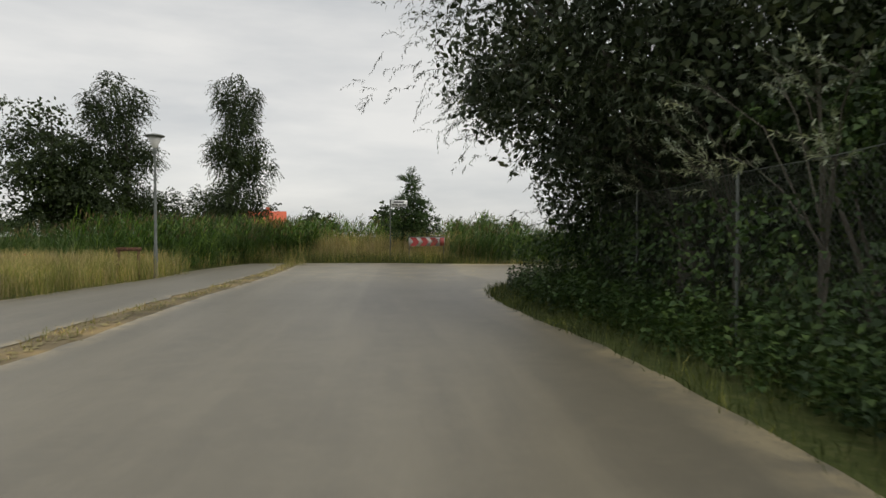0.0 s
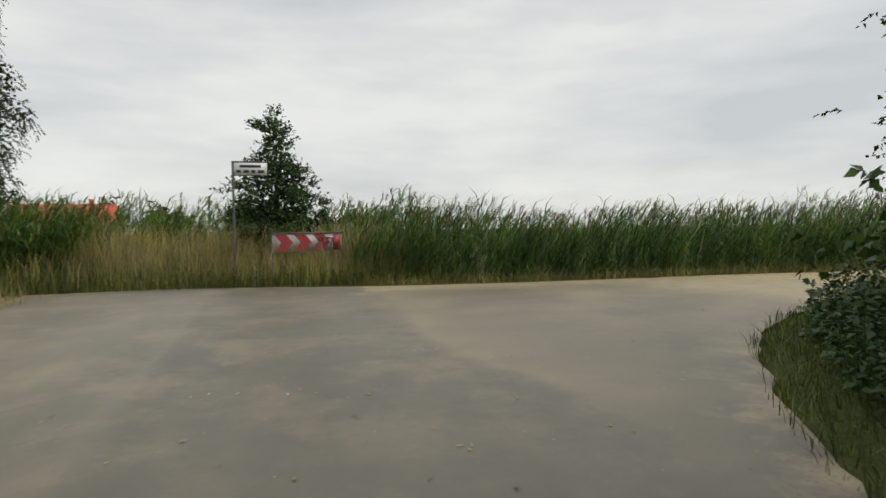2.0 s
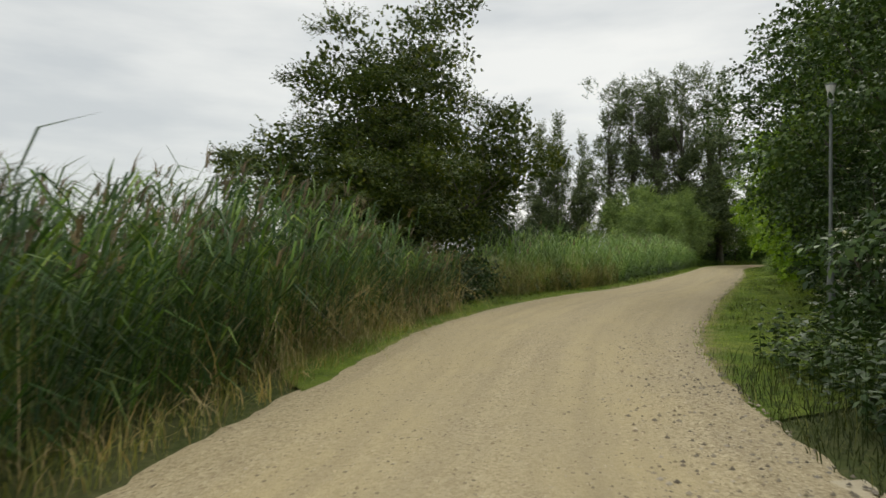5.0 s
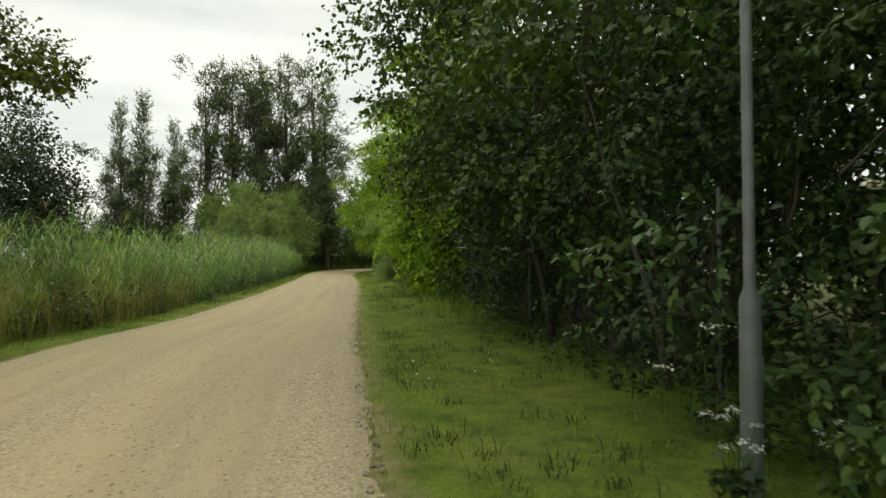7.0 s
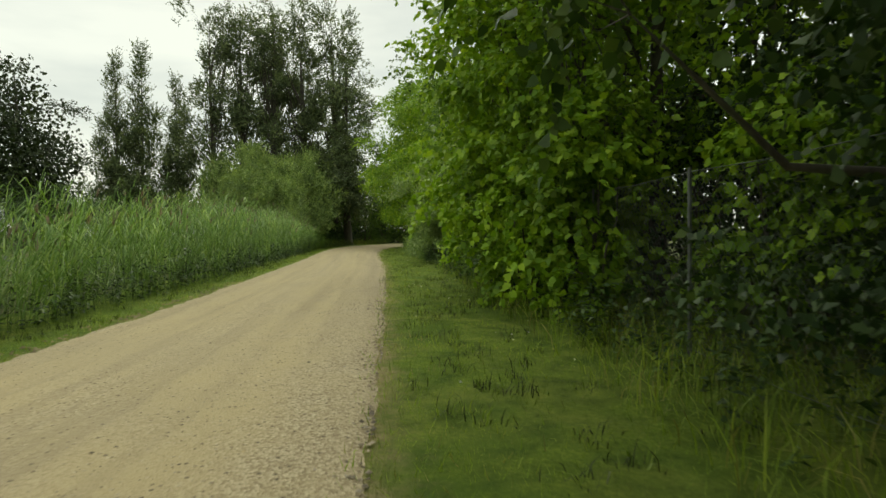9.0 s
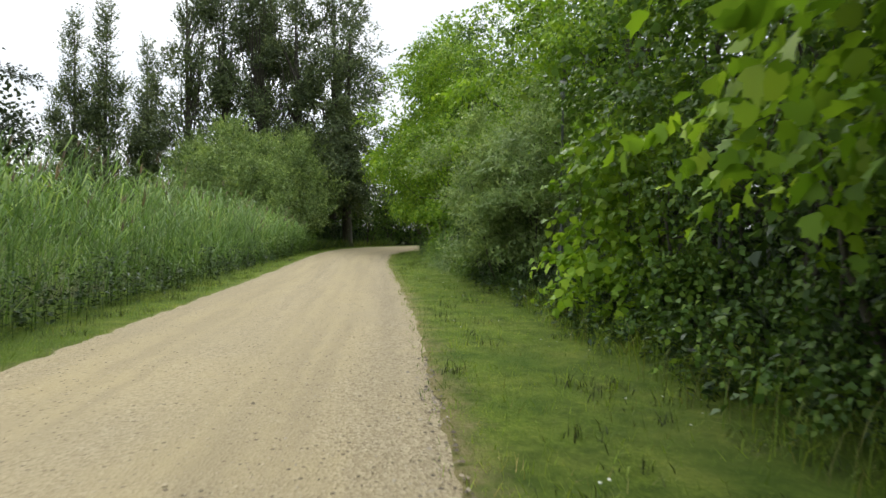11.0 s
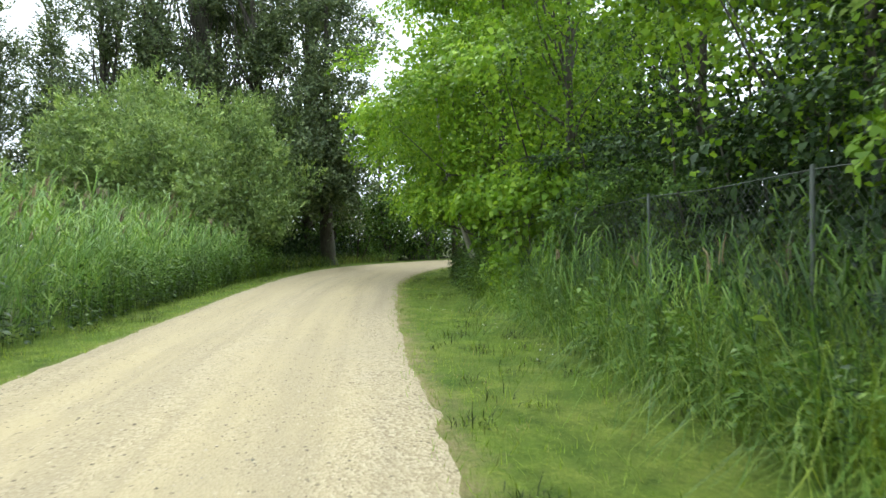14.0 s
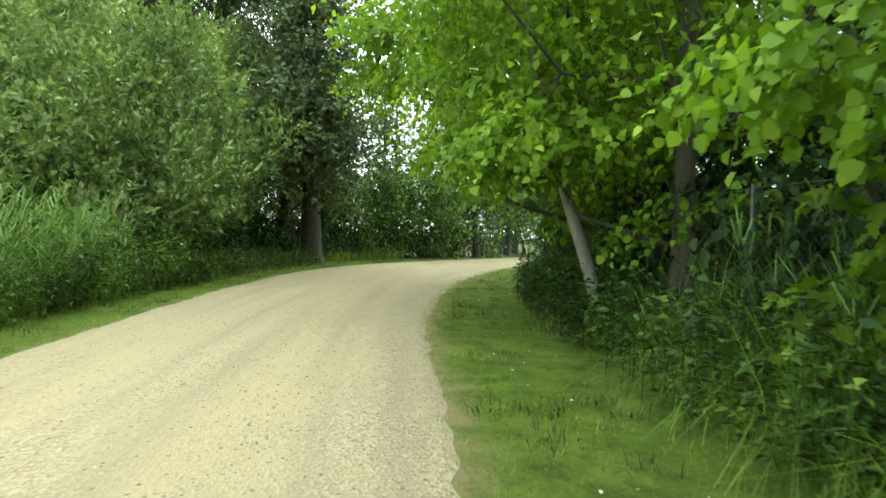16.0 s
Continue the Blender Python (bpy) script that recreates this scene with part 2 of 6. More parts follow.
def gravel_material(name):
    m, nt, bsdf = material(name)
    c = nt.nodes.new("ShaderNodeTexCoord")
    v = node(nt, "ShaderNodeTexVoronoi", Scale=55.0)
    nt.links.new(c.outputs["Object"], v.inputs["Vector"])
    stone = ramp(nt, v.outputs["Color"], [(0.0, (0.13, 0.1, 0.058)), (0.45, (0.3, 0.245, 0.15)), (1.0, (0.5, 0.43, 0.29))])
    fines = ramp(nt, noise_of(nt, 70, 6, 0.7), [(0.3, (0.295, 0.236, 0.125)), (0.7, (0.435, 0.36, 0.205))])
    patches = noise_of(nt, 1.3, 6, 0.7)
    # wheel lines run along the track: loose stones lie between and beside them
    sep = nt.nodes.new("ShaderNodeSeparateXYZ")
    nt.links.new(c.outputs["UV"], sep.inputs["Vector"])
    wob = nt.nodes.new("ShaderNodeMath")
    wob.operation, wob.inputs[1].default_value = "MULTIPLY_ADD", 0.12
    nt.links.new(noise_of(nt, 0.5, 4), wob.inputs[0])
    nt.links.new(sep.outputs["X"], wob.inputs[2])
    line = ramp(nt, wob.outputs["Value"], [(0.1, (0.9, 0.9, 0.9)), (0.26, (0.05, 0.05, 0.05)), (0.38, (0.08, 0.08, 0.08)), (0.52, (0.75, 0.75, 0.75)), (0.66, (0.08, 0.08, 0.08)), (0.8, (0.05, 0.05, 0.05)), (0.93, (1, 1, 1))])
    stones = mixed(nt, line, ramp(nt, patches, [(0.35, (0, 0, 0)), (0.65, (1, 1, 1))]), 0.45)
    col = mixed(nt, fines, stone, stones)
    streak = nt.nodes.new("ShaderNodeMapping")
    streak.inputs["Scale"].default_value = (13.0, 0.1, 1.0)
    sn = node(nt, "ShaderNodeTexNoise", Scale=1.0, Detail=5.0, Roughness=0.6)
    nt.links.new(c.outputs["UV"], streak.inputs["Vector"])
    nt.links.new(streak.outputs["Vector"], sn.inputs["Vector"])
    col = mixed(nt, col, (0.2, 0.163, 0.105), ramp(nt, sn.outputs["Fac"], [(0.44, (0, 0, 0)), (0.7, (0.5, 0.5, 0.5))]))
    big = node(nt, "ShaderNodeTexVoronoi", Scale=26.0)
    nt.links.new(c.outputs["Object"], big.inputs["Vector"])
    pick = ramp(nt, big.outputs["Color"], [(0.66, (0, 0, 0)), (0.7, (1, 1, 1))])
    round_ = ramp(nt, big.outputs["Distance"], [(0.28, (1, 1, 1)), (0.4, (0, 0, 0))])
    col = mixed(nt, col, stone, mixed(nt, pick, round_, 1.0, "MULTIPLY"))
    dark = ramp(nt, big.outputs["Color"], [(0.8, (0, 0, 0)), (0.83, (0.9, 0.9, 0.9))])
    col = mixed(nt, col, (0.09, 0.07, 0.045), mixed(nt, dark, round_, 1.0, "MULTIPLY"))
    wear = ramp(nt, noise_of(nt, 0.4, 5, 0.6), [(0.42, (0, 0, 0)), (0.7, (0.45, 0.45, 0.45))])
    col = mixed(nt, col, (0.3, 0.25, 0.155), wear)
    nt.links.new(col, bsdf.inputs["Base Color"])
    bsdf.inputs["Roughness"].default_value = 0.95
    bsdf.inputs["Specular IOR Level"].default_value = 0.2
    bump(nt, bsdf, v.outputs["Distance"], 0.7, 0.012)
    return m


def lawn_material(width):
    m, nt, bsdf = material("mown_lawn")
    fine, broad = noise_of(nt, 26, 6, 0.75), noise_of(nt, 0.8, 5, 0.6)
    col = ramp(nt, fine, [(0.25, (0.055, 0.088, 0.013)), (0.5, (0.14, 0.2, 0.026)), (0.8, (0.26, 0.3, 0.055))])
    col = mixed(nt, col, (0.22, 0.235, 0.055), ramp(nt, broad, [(0.44, (0, 0, 0)), (0.66, (0.55, 0.55, 0.55))]))
    nt.links.new(col, bsdf.inputs["Base Color"])
    bsdf.inputs["Roughness"].default_value = 1.0
    bsdf.inputs["Specular IOR Level"].default_value = 0.1
    tuft = noise_of(nt, 2.4, 7, 0.72)
    col = mixed(nt, col, (0.05, 0.085, 0.014), ramp(nt, tuft, [(0.42, (0, 0, 0)), (0.64, (0.85, 0.85, 0.85))]))
    clover = noise_of(nt, 0.55, 5, 0.7)
    col = mixed(nt, col, (0.07, 0.12, 0.018), ramp(nt, clover, [(0.47, (0, 0, 0)), (0.6, (0.6, 0.6, 0.6))]))
    c = nt.nodes.new("ShaderNodeTexCoord")
    sep = nt.nodes.new("ShaderNodeSeparateXYZ")
    nt.links.new(c.outputs["UV"], sep.inputs["Vector"])
    reach = nt.nodes.new("ShaderNodeMath")
    reach.operation, reach.inputs[1].default_value = "MULTIPLY_ADD", width
    far = node(nt, "ShaderNodeMath")
    far.operation, far.inputs[1].default_value = "MULTIPLY", 1.1
    nt.links.new(noise_of(nt, 3.2, 8, 0.75), far.inputs[0])
    nt.links.new(sep.outputs["X"], reach.inputs[0])
    nt.links.new(far.outputs["Value"], reach.inputs[2])
    bare = ramp(nt, reach.outputs["Value"], [(0.56, (0.9, 0.9, 0.9)), (0.7, (0.4, 0.4, 0.4)), (0.92, (0, 0, 0))])
    soil = ramp(nt, noise_of(nt, 70, 6, 0.7), [(0.3, (0.19, 0.155, 0.07)), (0.7, (0.36, 0.3, 0.15))])
    col = mixed(nt, col, soil, bare)
    nt.links.new(col, bsdf.inputs["Base Color"])
    bump(nt, bsdf, fine, 1.0, 0.04)
    return m


LAWN_WIDE, LAWN_NARROW = lawn_material(4.3), lawn_material(2.5)
GROUND = ground_material()
ASPHALT, PATH_ASPHALT = asphalt_material("worn_asphalt", 0.7), asphalt_material("footway_asphalt", 0.6, False)
GRAVEL = gravel_material("gravel")
PEBBLE = leaf_material("pebble", (0.06, 0.045, 0.03), (0.22, 0.18, 0.11), (0.6, 0.52, 0.38), 0.0, 0.9)
GRASS = leaf_material("verge_grass", (0.1, 0.165, 0.02), (0.2, 0.295, 0.034), (0.37, 0.42, 0.085), 0.35)
TALL_GRASS = leaf_material("meadow_grass", (0.08, 0.105, 0.022), (0.2, 0.215, 0.055), (0.44, 0.4, 0.16), 0.3, 0.6)
DRY_GRASS = leaf_material("dry_grass", (0.24, 0.18, 0.08), (0.4, 0.315, 0.155), (0.6, 0.5, 0.29), 0.3, 0.7)
# green of the rough grass, darkened to hold the shade under willow and bushes
MEADOW_GREEN_SHADED = leaf_material("rough_grass_shaded", (0.02, 0.034, 0.01), (0.054, 0.075, 0.017), (0.14, 0.15, 0.042), 0.25, 0.6)
STONE = leaf_material("loose_stone", (0.07, 0.055, 0.04), (0.2, 0.165, 0.115), (0.5, 0.44, 0.34), 0.0, 0.9)
DEAD_STEM = leaf_material("dead_stem", (0.05, 0.035, 0.02), (0.11, 0.08, 0.05), (0.2, 0.155, 0.1), 0.1, 0.9)
CLOD = leaf_material("turf_clod", (0.1, 0.085, 0.04), (0.17, 0.145, 0.07), (0.26, 0.22, 0.12), 0.0, 1.0)
REED = leaf_material("reed_blade", (0.022, 0.052, 0.016), (0.05, 0.105, 0.026), (0.17, 0.21, 0.065), 0.35)
REED_FRESH = leaf_material("young_reed_blade", (0.055, 0.12, 0.02), (0.135, 0.24, 0.042), (0.34, 0.43, 0.12), 0.33)
REED_PLUME = leaf_material("reed_plume", (0.08, 0.06, 0.04), (0.17, 0.13, 0.085), (0.3, 0.24, 0.15), 0.2, 0.8)
# next two: hedge leaves with the shade put into the colour; LEAF_MID is lit
LEAF_SHADED = leaf_material("shaded_leaf", (0.011, 0.026, 0.008), (0.032, 0.064, 0.016), (0.1, 0.145, 0.036), 0.15)
LEAF_HEDGE_SHADED = leaf_material("shaded_hedge_leaf", (0.018, 0.042, 0.01), (0.052, 0.098, 0.02), (0.16, 0.22, 0.045), 0.2)
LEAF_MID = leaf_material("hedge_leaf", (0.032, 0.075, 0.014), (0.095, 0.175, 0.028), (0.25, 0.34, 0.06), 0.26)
# near black: the trees' backlit look against the sky is put into the colour
LEAF_BIRCH_BACKLIT = leaf_material("backlit_birch_leaf", (0.013, 0.023, 0.008), (0.029, 0.046, 0.014), (0.066, 0.09, 0.027), 0.2)
LEAF_HAW = leaf_material("thorn_leaf", (0.018, 0.036, 0.007), (0.052, 0.082, 0.012), (0.2, 0.22, 0.03), 0.25)
# willow's shaded side painted in too, with a few pale leaves
LEAF_WILLOW_BACKLIT = leaf_material("willow_leaf", (0.012, 0.021, 0.008), (0.028, 0.043, 0.017), (0.17, 0.2, 0.13), 0.13)
LEAF_SILVER = leaf_material("silvery_willow_leaf", (0.16, 0.19, 0.13), (0.28, 0.32, 0.23), (0.45, 0.5, 0.38), 0.2, 0.4)
LEAF_OSIER = leaf_material("osier_leaf", (0.12, 0.2, 0.055), (0.26, 0.365, 0.125), (0.52, 0.6, 0.29), 0.36)
LEAF_LIME = leaf_material("lime_leaf", (0.085, 0.185, 0.014), (0.205, 0.345, 0.028), (0.41, 0.54, 0.06), 0.45)
LEAF_SALLOW = leaf_material("sallow_leaf", (0.1, 0.17, 0.05), (0.225, 0.315, 0.1), (0.46, 0.54, 0.21), 0.32)
LEAF_POPLAR = leaf_material("poplar_leaf", (0.05, 0.075, 0.035), (0.115, 0.155, 0.068), (0.28, 0.32, 0.15), 0.28)
LEAF_FRESH_HERB = leaf_material("fresh_herb_leaf", (0.05, 0.11, 0.018), (0.125, 0.22, 0.035), (0.3, 0.4, 0.08), 0.32)
SOIL = leaf_material("kerb_soil", (0.1, 0.08, 0.045), (0.16, 0.125, 0.07), (0.24, 0.19, 0.11), 0.0, 1.0)
LEAF_NETTLE = leaf_material("herb_leaf", (0.014, 0.034, 0.01), (0.04, 0.078, 0.018), (0.12, 0.18, 0.045), 0.2)
BLOSSOM = leaf_material("white_blossom", (0.55, 0.55, 0.48), (0.7, 0.7, 0.64), (0.8, 0.8, 0.76), 0.2, 0.7)
POPPY = leaf_material("poppy_petal", (0.55, 0.02, 0.01), (0.65, 0.03, 0.015), (0.75, 0.06, 0.03), 0.3)
BARK = bark_material("dark_bark", (0.035, 0.03, 0.022), (0.1, 0.088, 0.066))
BARK_PALE = bark_material("pale_bark", (0.22, 0.2, 0.16), (0.45, 0.43, 0.37), 9.0)
GALVANISED = plain_material("galvanised_steel", (0.15, 0.165, 0.15), 0.65, 0.5, 0.5)
POLE_GREY = plain_material("grey_painted_steel", (0.15, 0.165, 0.155), 0.55, 0.2, 0.4)
RAIL_WOOD = bark_material("stained_wood", (0.05, 0.022, 0.014), (0.12, 0.05, 0.03), 20.0)
SIGN_WHITE = plain_material("sign_white", (0.78, 0.79, 0.77), 0.45, 0.0, 0.2)
BOARD_WHITE = plain_material("board_white", (0.42, 0.41, 0.38), 0.5, 0.0, 0.5, 4.0)
SIGN_RED = plain_material("sign_red", (0.34, 0.045, 0.045), 0.5, 0.0, 0.35)
SIGN_BLACK = plain_material("sign_black", (0.03, 0.03, 0.03), 0.5, 0.0, 0.1)
ROOF_RED = plain_material("red_roof_tile", (0.5, 0.085, 0.03), 0.7, 0.0, 0.35, 1.5)
WALL_PALE = plain_material("pale_render", (0.6, 0.56, 0.48), 0.9, 0.0, 0.25, 1.0)
GLASS_DARK = plain_material("window_pane", (0.03, 0.035, 0.04), 0.08, 0.0, 0.1)
LAMP_GLASS = plain_material("lamp_diffuser", (0.6, 0.6, 0.56), 0.25, 0.0, 0.2)

# ---- mesh tools ----


class Buffer:
    """Gathers pieces of geometry into one mesh."""

    def __init__(self):
        self.verts, self.loops, self.sizes, self.mats, self.count = [], [], [], [], 0

    def add(self, verts, faces, mat=0):
        verts, faces = np.asarray(verts, float).reshape(-1, 3), np.asarray(faces, int)
        if len(faces) == 0:
            return
        self.verts.append(verts)
        self.loops.append((faces + self.count).ravel())
        self.sizes.append(np.full(len(faces), faces.shape[1]))
        self.mats.append(np.full(len(faces), mat))
        self.count += len(verts)

    def mesh(self, name, materials, smooth=False):
        me = bpy.data.meshes.new(name)
        v, lo, sz, mt = np.concatenate(self.verts), np.concatenate(self.loops), np.concatenate(self.sizes), np.concatenate(self.mats)
        me.vertices.add(len(v))
        me.vertices.foreach_set("co", v.ravel())
        me.loops.add(len(lo))
        me.loops.foreach_set("vertex_index", lo.astype(np.int32))
        me.polygons.add(len(sz))
        me.polygons.foreach_set("loop_start", (np.cumsum(sz) - sz).astype(np.int32))
        me.polygons.foreach_set("material_index", mt.astype(np.int32))
        if smooth:
            me.polygons.foreach_set("use_smooth", np.ones(len(sz), bool))
        for m in materials:
            me.materials.append(m)
        me.update(calc_edges=True)
        return me


def part(name, buf, mats, parent=None, label="", smooth=False):
    ob = new(name, buf.mesh(name, mats if isinstance(mats, (list, tuple)) else [mats], smooth))
    ob.parent = parent
    return tagged(ob, label)


def thing(name, m, label, category, group=""):
    ob = new(name)
    ob.empty_display_size = 0.2
    ob.matrix_basis = m
    return tagged(ob, label, category, group)


def unit(a):
    return a / np.maximum(np.linalg.norm(a, axis=-1, keepdims=True), 1e-9)


def tube(buf, pts, radii, sides=6, mat=0, caps=False):
    pts, radii = np.asarray(pts, float), np.asarray(radii, float)
    k = len(pts)
    t = unit(np.gradient(pts, axis=0))
    ref = np.where(np.abs(t[:, 2:3]) > 0.9, np.array([[1.0, 0, 0]]), np.array([[0, 0, 1.0]]))
    u = unit(np.cross(t, ref))
    w = np.cross(t, u)
    ang = np.arange(sides) * 2 * math.pi / sides
    ring = pts[:, None] + radii[:, None, None] * (np.cos(ang)[None, :, None] * u[:, None] + np.sin(ang)[None, :, None] * w[:, None])
    i, j = np.meshgrid(np.arange(k - 1), np.arange(sides), indexing="ij")
    a, b = i * sides + j, i * sides + (j + 1) % sides
    buf.add(ring.reshape(-1, 3), np.stack([a, b, b + sides, a + sides], -1).reshape(-1, 4), mat)
    if caps:
        for e in (0, k - 1):
            ids = np.arange(sides)[None]
            buf.add(ring[e], ids if e else ids[:, ::-1], mat)


def box(buf, lo, hi, mat=0):
    x0, y0, z0 = lo
    x1, y1, z1 = hi
    v = [(x0, y0, z0), (x1, y0, z0), (x1, y1, z0), (x0, y1, z0), (x0, y0, z1), (x1, y0, z1), (x1, y1, z1), (x0, y1, z1)]
    buf.add(v, [(3, 2, 1, 0), (4, 5, 6, 7), (0, 1, 5, 4), (1, 2, 6, 5), (2, 3, 7, 6), (3, 0, 4, 7)], mat)


def lathe(buf, profile, sides=16, mat=0):
    r, z = np.array(profile, float).T
    tube(buf, np.stack([0 * z, 0 * z, z + np.arange(len(z)) * 1e-5], -1), r, sides, mat, True)


OVAL = np.array([(0, 0), (0.42, 0.5), (1, 0), (0.42, -0.5)])
LONG = np.array([(0, 0), (0.3, 0.5), (0.68, 0.4), (1, 0), (0.68, -0.4), (0.3, -0.5)])
LOBED = np.array([(0, 0), (0.05, 0.32), (0.3, 0.55), (0.4, 0.36), (0.72, 0.42), (0.74, 0.18), (1, 0), (0.74, -0.18), (0.72, -0.42), (0.4, -0.36), (0.3, -0.55), (0.05, -0.32)])
BROAD = np.array([(0, 0), (0.22, 0.5), (0.62, 0.44), (1, 0), (0.62, -0.44), (0.22, -0.5)])


def leaves(buf, p, axis, normal, length, width, shape, mat=0, curl=0.18):
    """Leaf blades at p along axis, with a fold along the midrib and a hanging tip."""
    axis = unit(axis)
    side = unit(np.cross(normal, axis))
    up = np.cross(axis, side)
    length = np.broadcast_to(length, (len(p),))[:, None]
    width = np.broadcast_to(width, (len(p),))[:, None]
    out = []
    for a, s in shape:
        lift = abs(s) * width * 0.35 - curl * length * a * a
        out.append(p + axis * length * a + side * width * s + up * lift)
    v = np.stack(out, 1)
    k = len(shape)
    buf.add(v.reshape(-1, 3), np.arange(len(p) * k).reshape(-1, k), mat)


def blades(buf, p, lean, length, width, bend, rng, mat=0, segments=3):
    """Grass or reed blades: tapering strips that rise from p and bow over along lean."""
    n = len(p)
    lean = unit(np.concatenate([lean, np.zeros((n, 1))], 1))
    side = np.stack([-lean[:, 1], lean[:, 0], 0 * lean[:, 0]], -1)
    tw = rng.normal(0, 0.6, n)[:, None]
    side = unit(side * np.cos(tw) + lean * np.sin(tw))
    length, width, bend = (np.broadcast_to(q, (n,))[:, None] for q in (length, width, bend))
    rows = []
    for k in range(segments + 1):
        s = k / segments
        ang = bend * s
        q = p + length * s * (np.cos(ang * 0.62) * np.array([[0, 0, 1.0]]) + np.sin(ang * 0.62) * lean)
        w = width * (0.55 + 0.9 * s - 1.42 * s * s)
        rows += [q - side * w / 2, q + side * w / 2]
    v = np.stack(rows, 1)
    k = 2 * (segments + 1)
    base = np.arange(n)[:, None] * k
    f = np.concatenate([base + np.array([[2 * i, 2 * i + 1, 2 * i + 3, 2 * i + 2]]) for i in range(segments)])
    buf.add(v.reshape(-1, 3), f, mat)


# ---- the plan ----
# edges of the carriageway, from the asphalt street round the bend and along the gravel track
RIGHT = [(2.4, -14), (2.2, -6), (2.1, 3), (1.85, 7), (1.35, 10), (1.0, 13), (1.15, 15.2), (2.0, 17.6), (3.8, 20.4), (5.6, 22.1), (7.6, 23.5), (9.8, 24.3), (13, 24.8), (16.6, 24.65), (19.3, 24.25), (23, 23.3), (27.7, 22.05), (32.3, 20.7), (38, 19.0), (50, 15.55), (55.9, 14), (60, 12.95), (66.2, 11.3), (71.3, 9.7), (75, 8.45), (80.5, 6), (85, 3.4), (91, -0.7), (95, -4.2), (100, -10)]
LEFT = [(0.4, 29.0), (3.5, 28.7), (6, 28.7), (9, 28.85), (12, 28.85), (15.5, 28.85), (19, 28.8), (24, 27.95), (29, 26.4), (33, 24.7), (40, 22.45), (52.5, 18.95), (60, 16.95), (67, 15.2), (75.5, 12.95), (82.3, 10.8), (88, 8.5), (92.5, 5.8), (96.5, 2.2), (101, -3), (107, -10)]
STREET_LEFT = [(-3.8, -14), (-4.0, -2), (-4.25, 6), (-4.6, 9.5), (-4.95, 13), (-5.2, 17), (-5.6, 22), (-6.15, 26.5), (-6.6, 29.4)]
PAVE_LEFT = [(-8.2, -14), (-8.4, 0), (-8.6, 12), (-8.62, 16), (-8.55, 19.5), (-8.95, 22), (-9.05, 25), (-8.8, 29.3)]


def smoothed(pts, step=0.5):
    """A curve through the points, cut into even steps."""
    p = np.array(pts, float)
    p = np.vstack([2 * p[0] - p[1], p, 2 * p[-1] - p[-2]])
    out = []
    for i in range(1, len(p) - 2):
        for u in np.linspace(0, 1, 12, endpoint=False):
            a, b, c, d = p[i - 1:i + 3]
            out.append(0.5 * (2 * b + (c - a) * u + (2 * a - 5 * b + 4 * c - d) * u * u + (3 * b - a - 3 * c + d) * u ** 3))
    out = np.array(out + [p[-2]])
    s = np.concatenate([[0], np.cumsum(np.linalg.norm(np.diff(out, axis=0), axis=1))])
    n = int(s[-1] / step) + 1
    q = np.linspace(0, s[-1], n)
    return np.stack([np.interp(q, s, out[:, 0]), np.interp(q, s, out[:, 1])], -1)


class Edge:
    """A line of the plan: places beside it by the way along it and the distance to its left."""

    def __init__(self, pts):
        self.p = smoothed(pts, 0.25)
        self.s = np.concatenate([[0], np.cumsum(np.linalg.norm(np.diff(self.p, axis=0), axis=1))])
        t = unit(np.gradient(self.p, axis=0))
        self.n = np.stack([-t[:, 1], t[:, 0]], -1)
        self.length = self.s[-1]

    def at(self, s, d):
        s = np.asarray(s, float)
        x = np.stack([np.interp(s, self.s, self.p[:, k]) for k in (0, 1)], -1)
        n = unit(np.stack([np.interp(s, self.s, self.n[:, k]) for k in (0, 1)], -1))
        return x + n * np.asarray(d, float)[..., None]

    def way(self, x):
        """The way along at which the line passes x (for the long straight part)."""
        return float(np.interp(x, self.p[self.s > 30, 0], self.s[self.s > 30])) if self.p[0, 1] < 0 else float(np.interp(x, self.p[:, 0], self.s))


R_EDGE, L_EDGE, S_EDGE, P_EDGE = Edge(RIGHT), Edge(LEFT), Edge(STREET_LEFT), Edge(PAVE_LEFT)


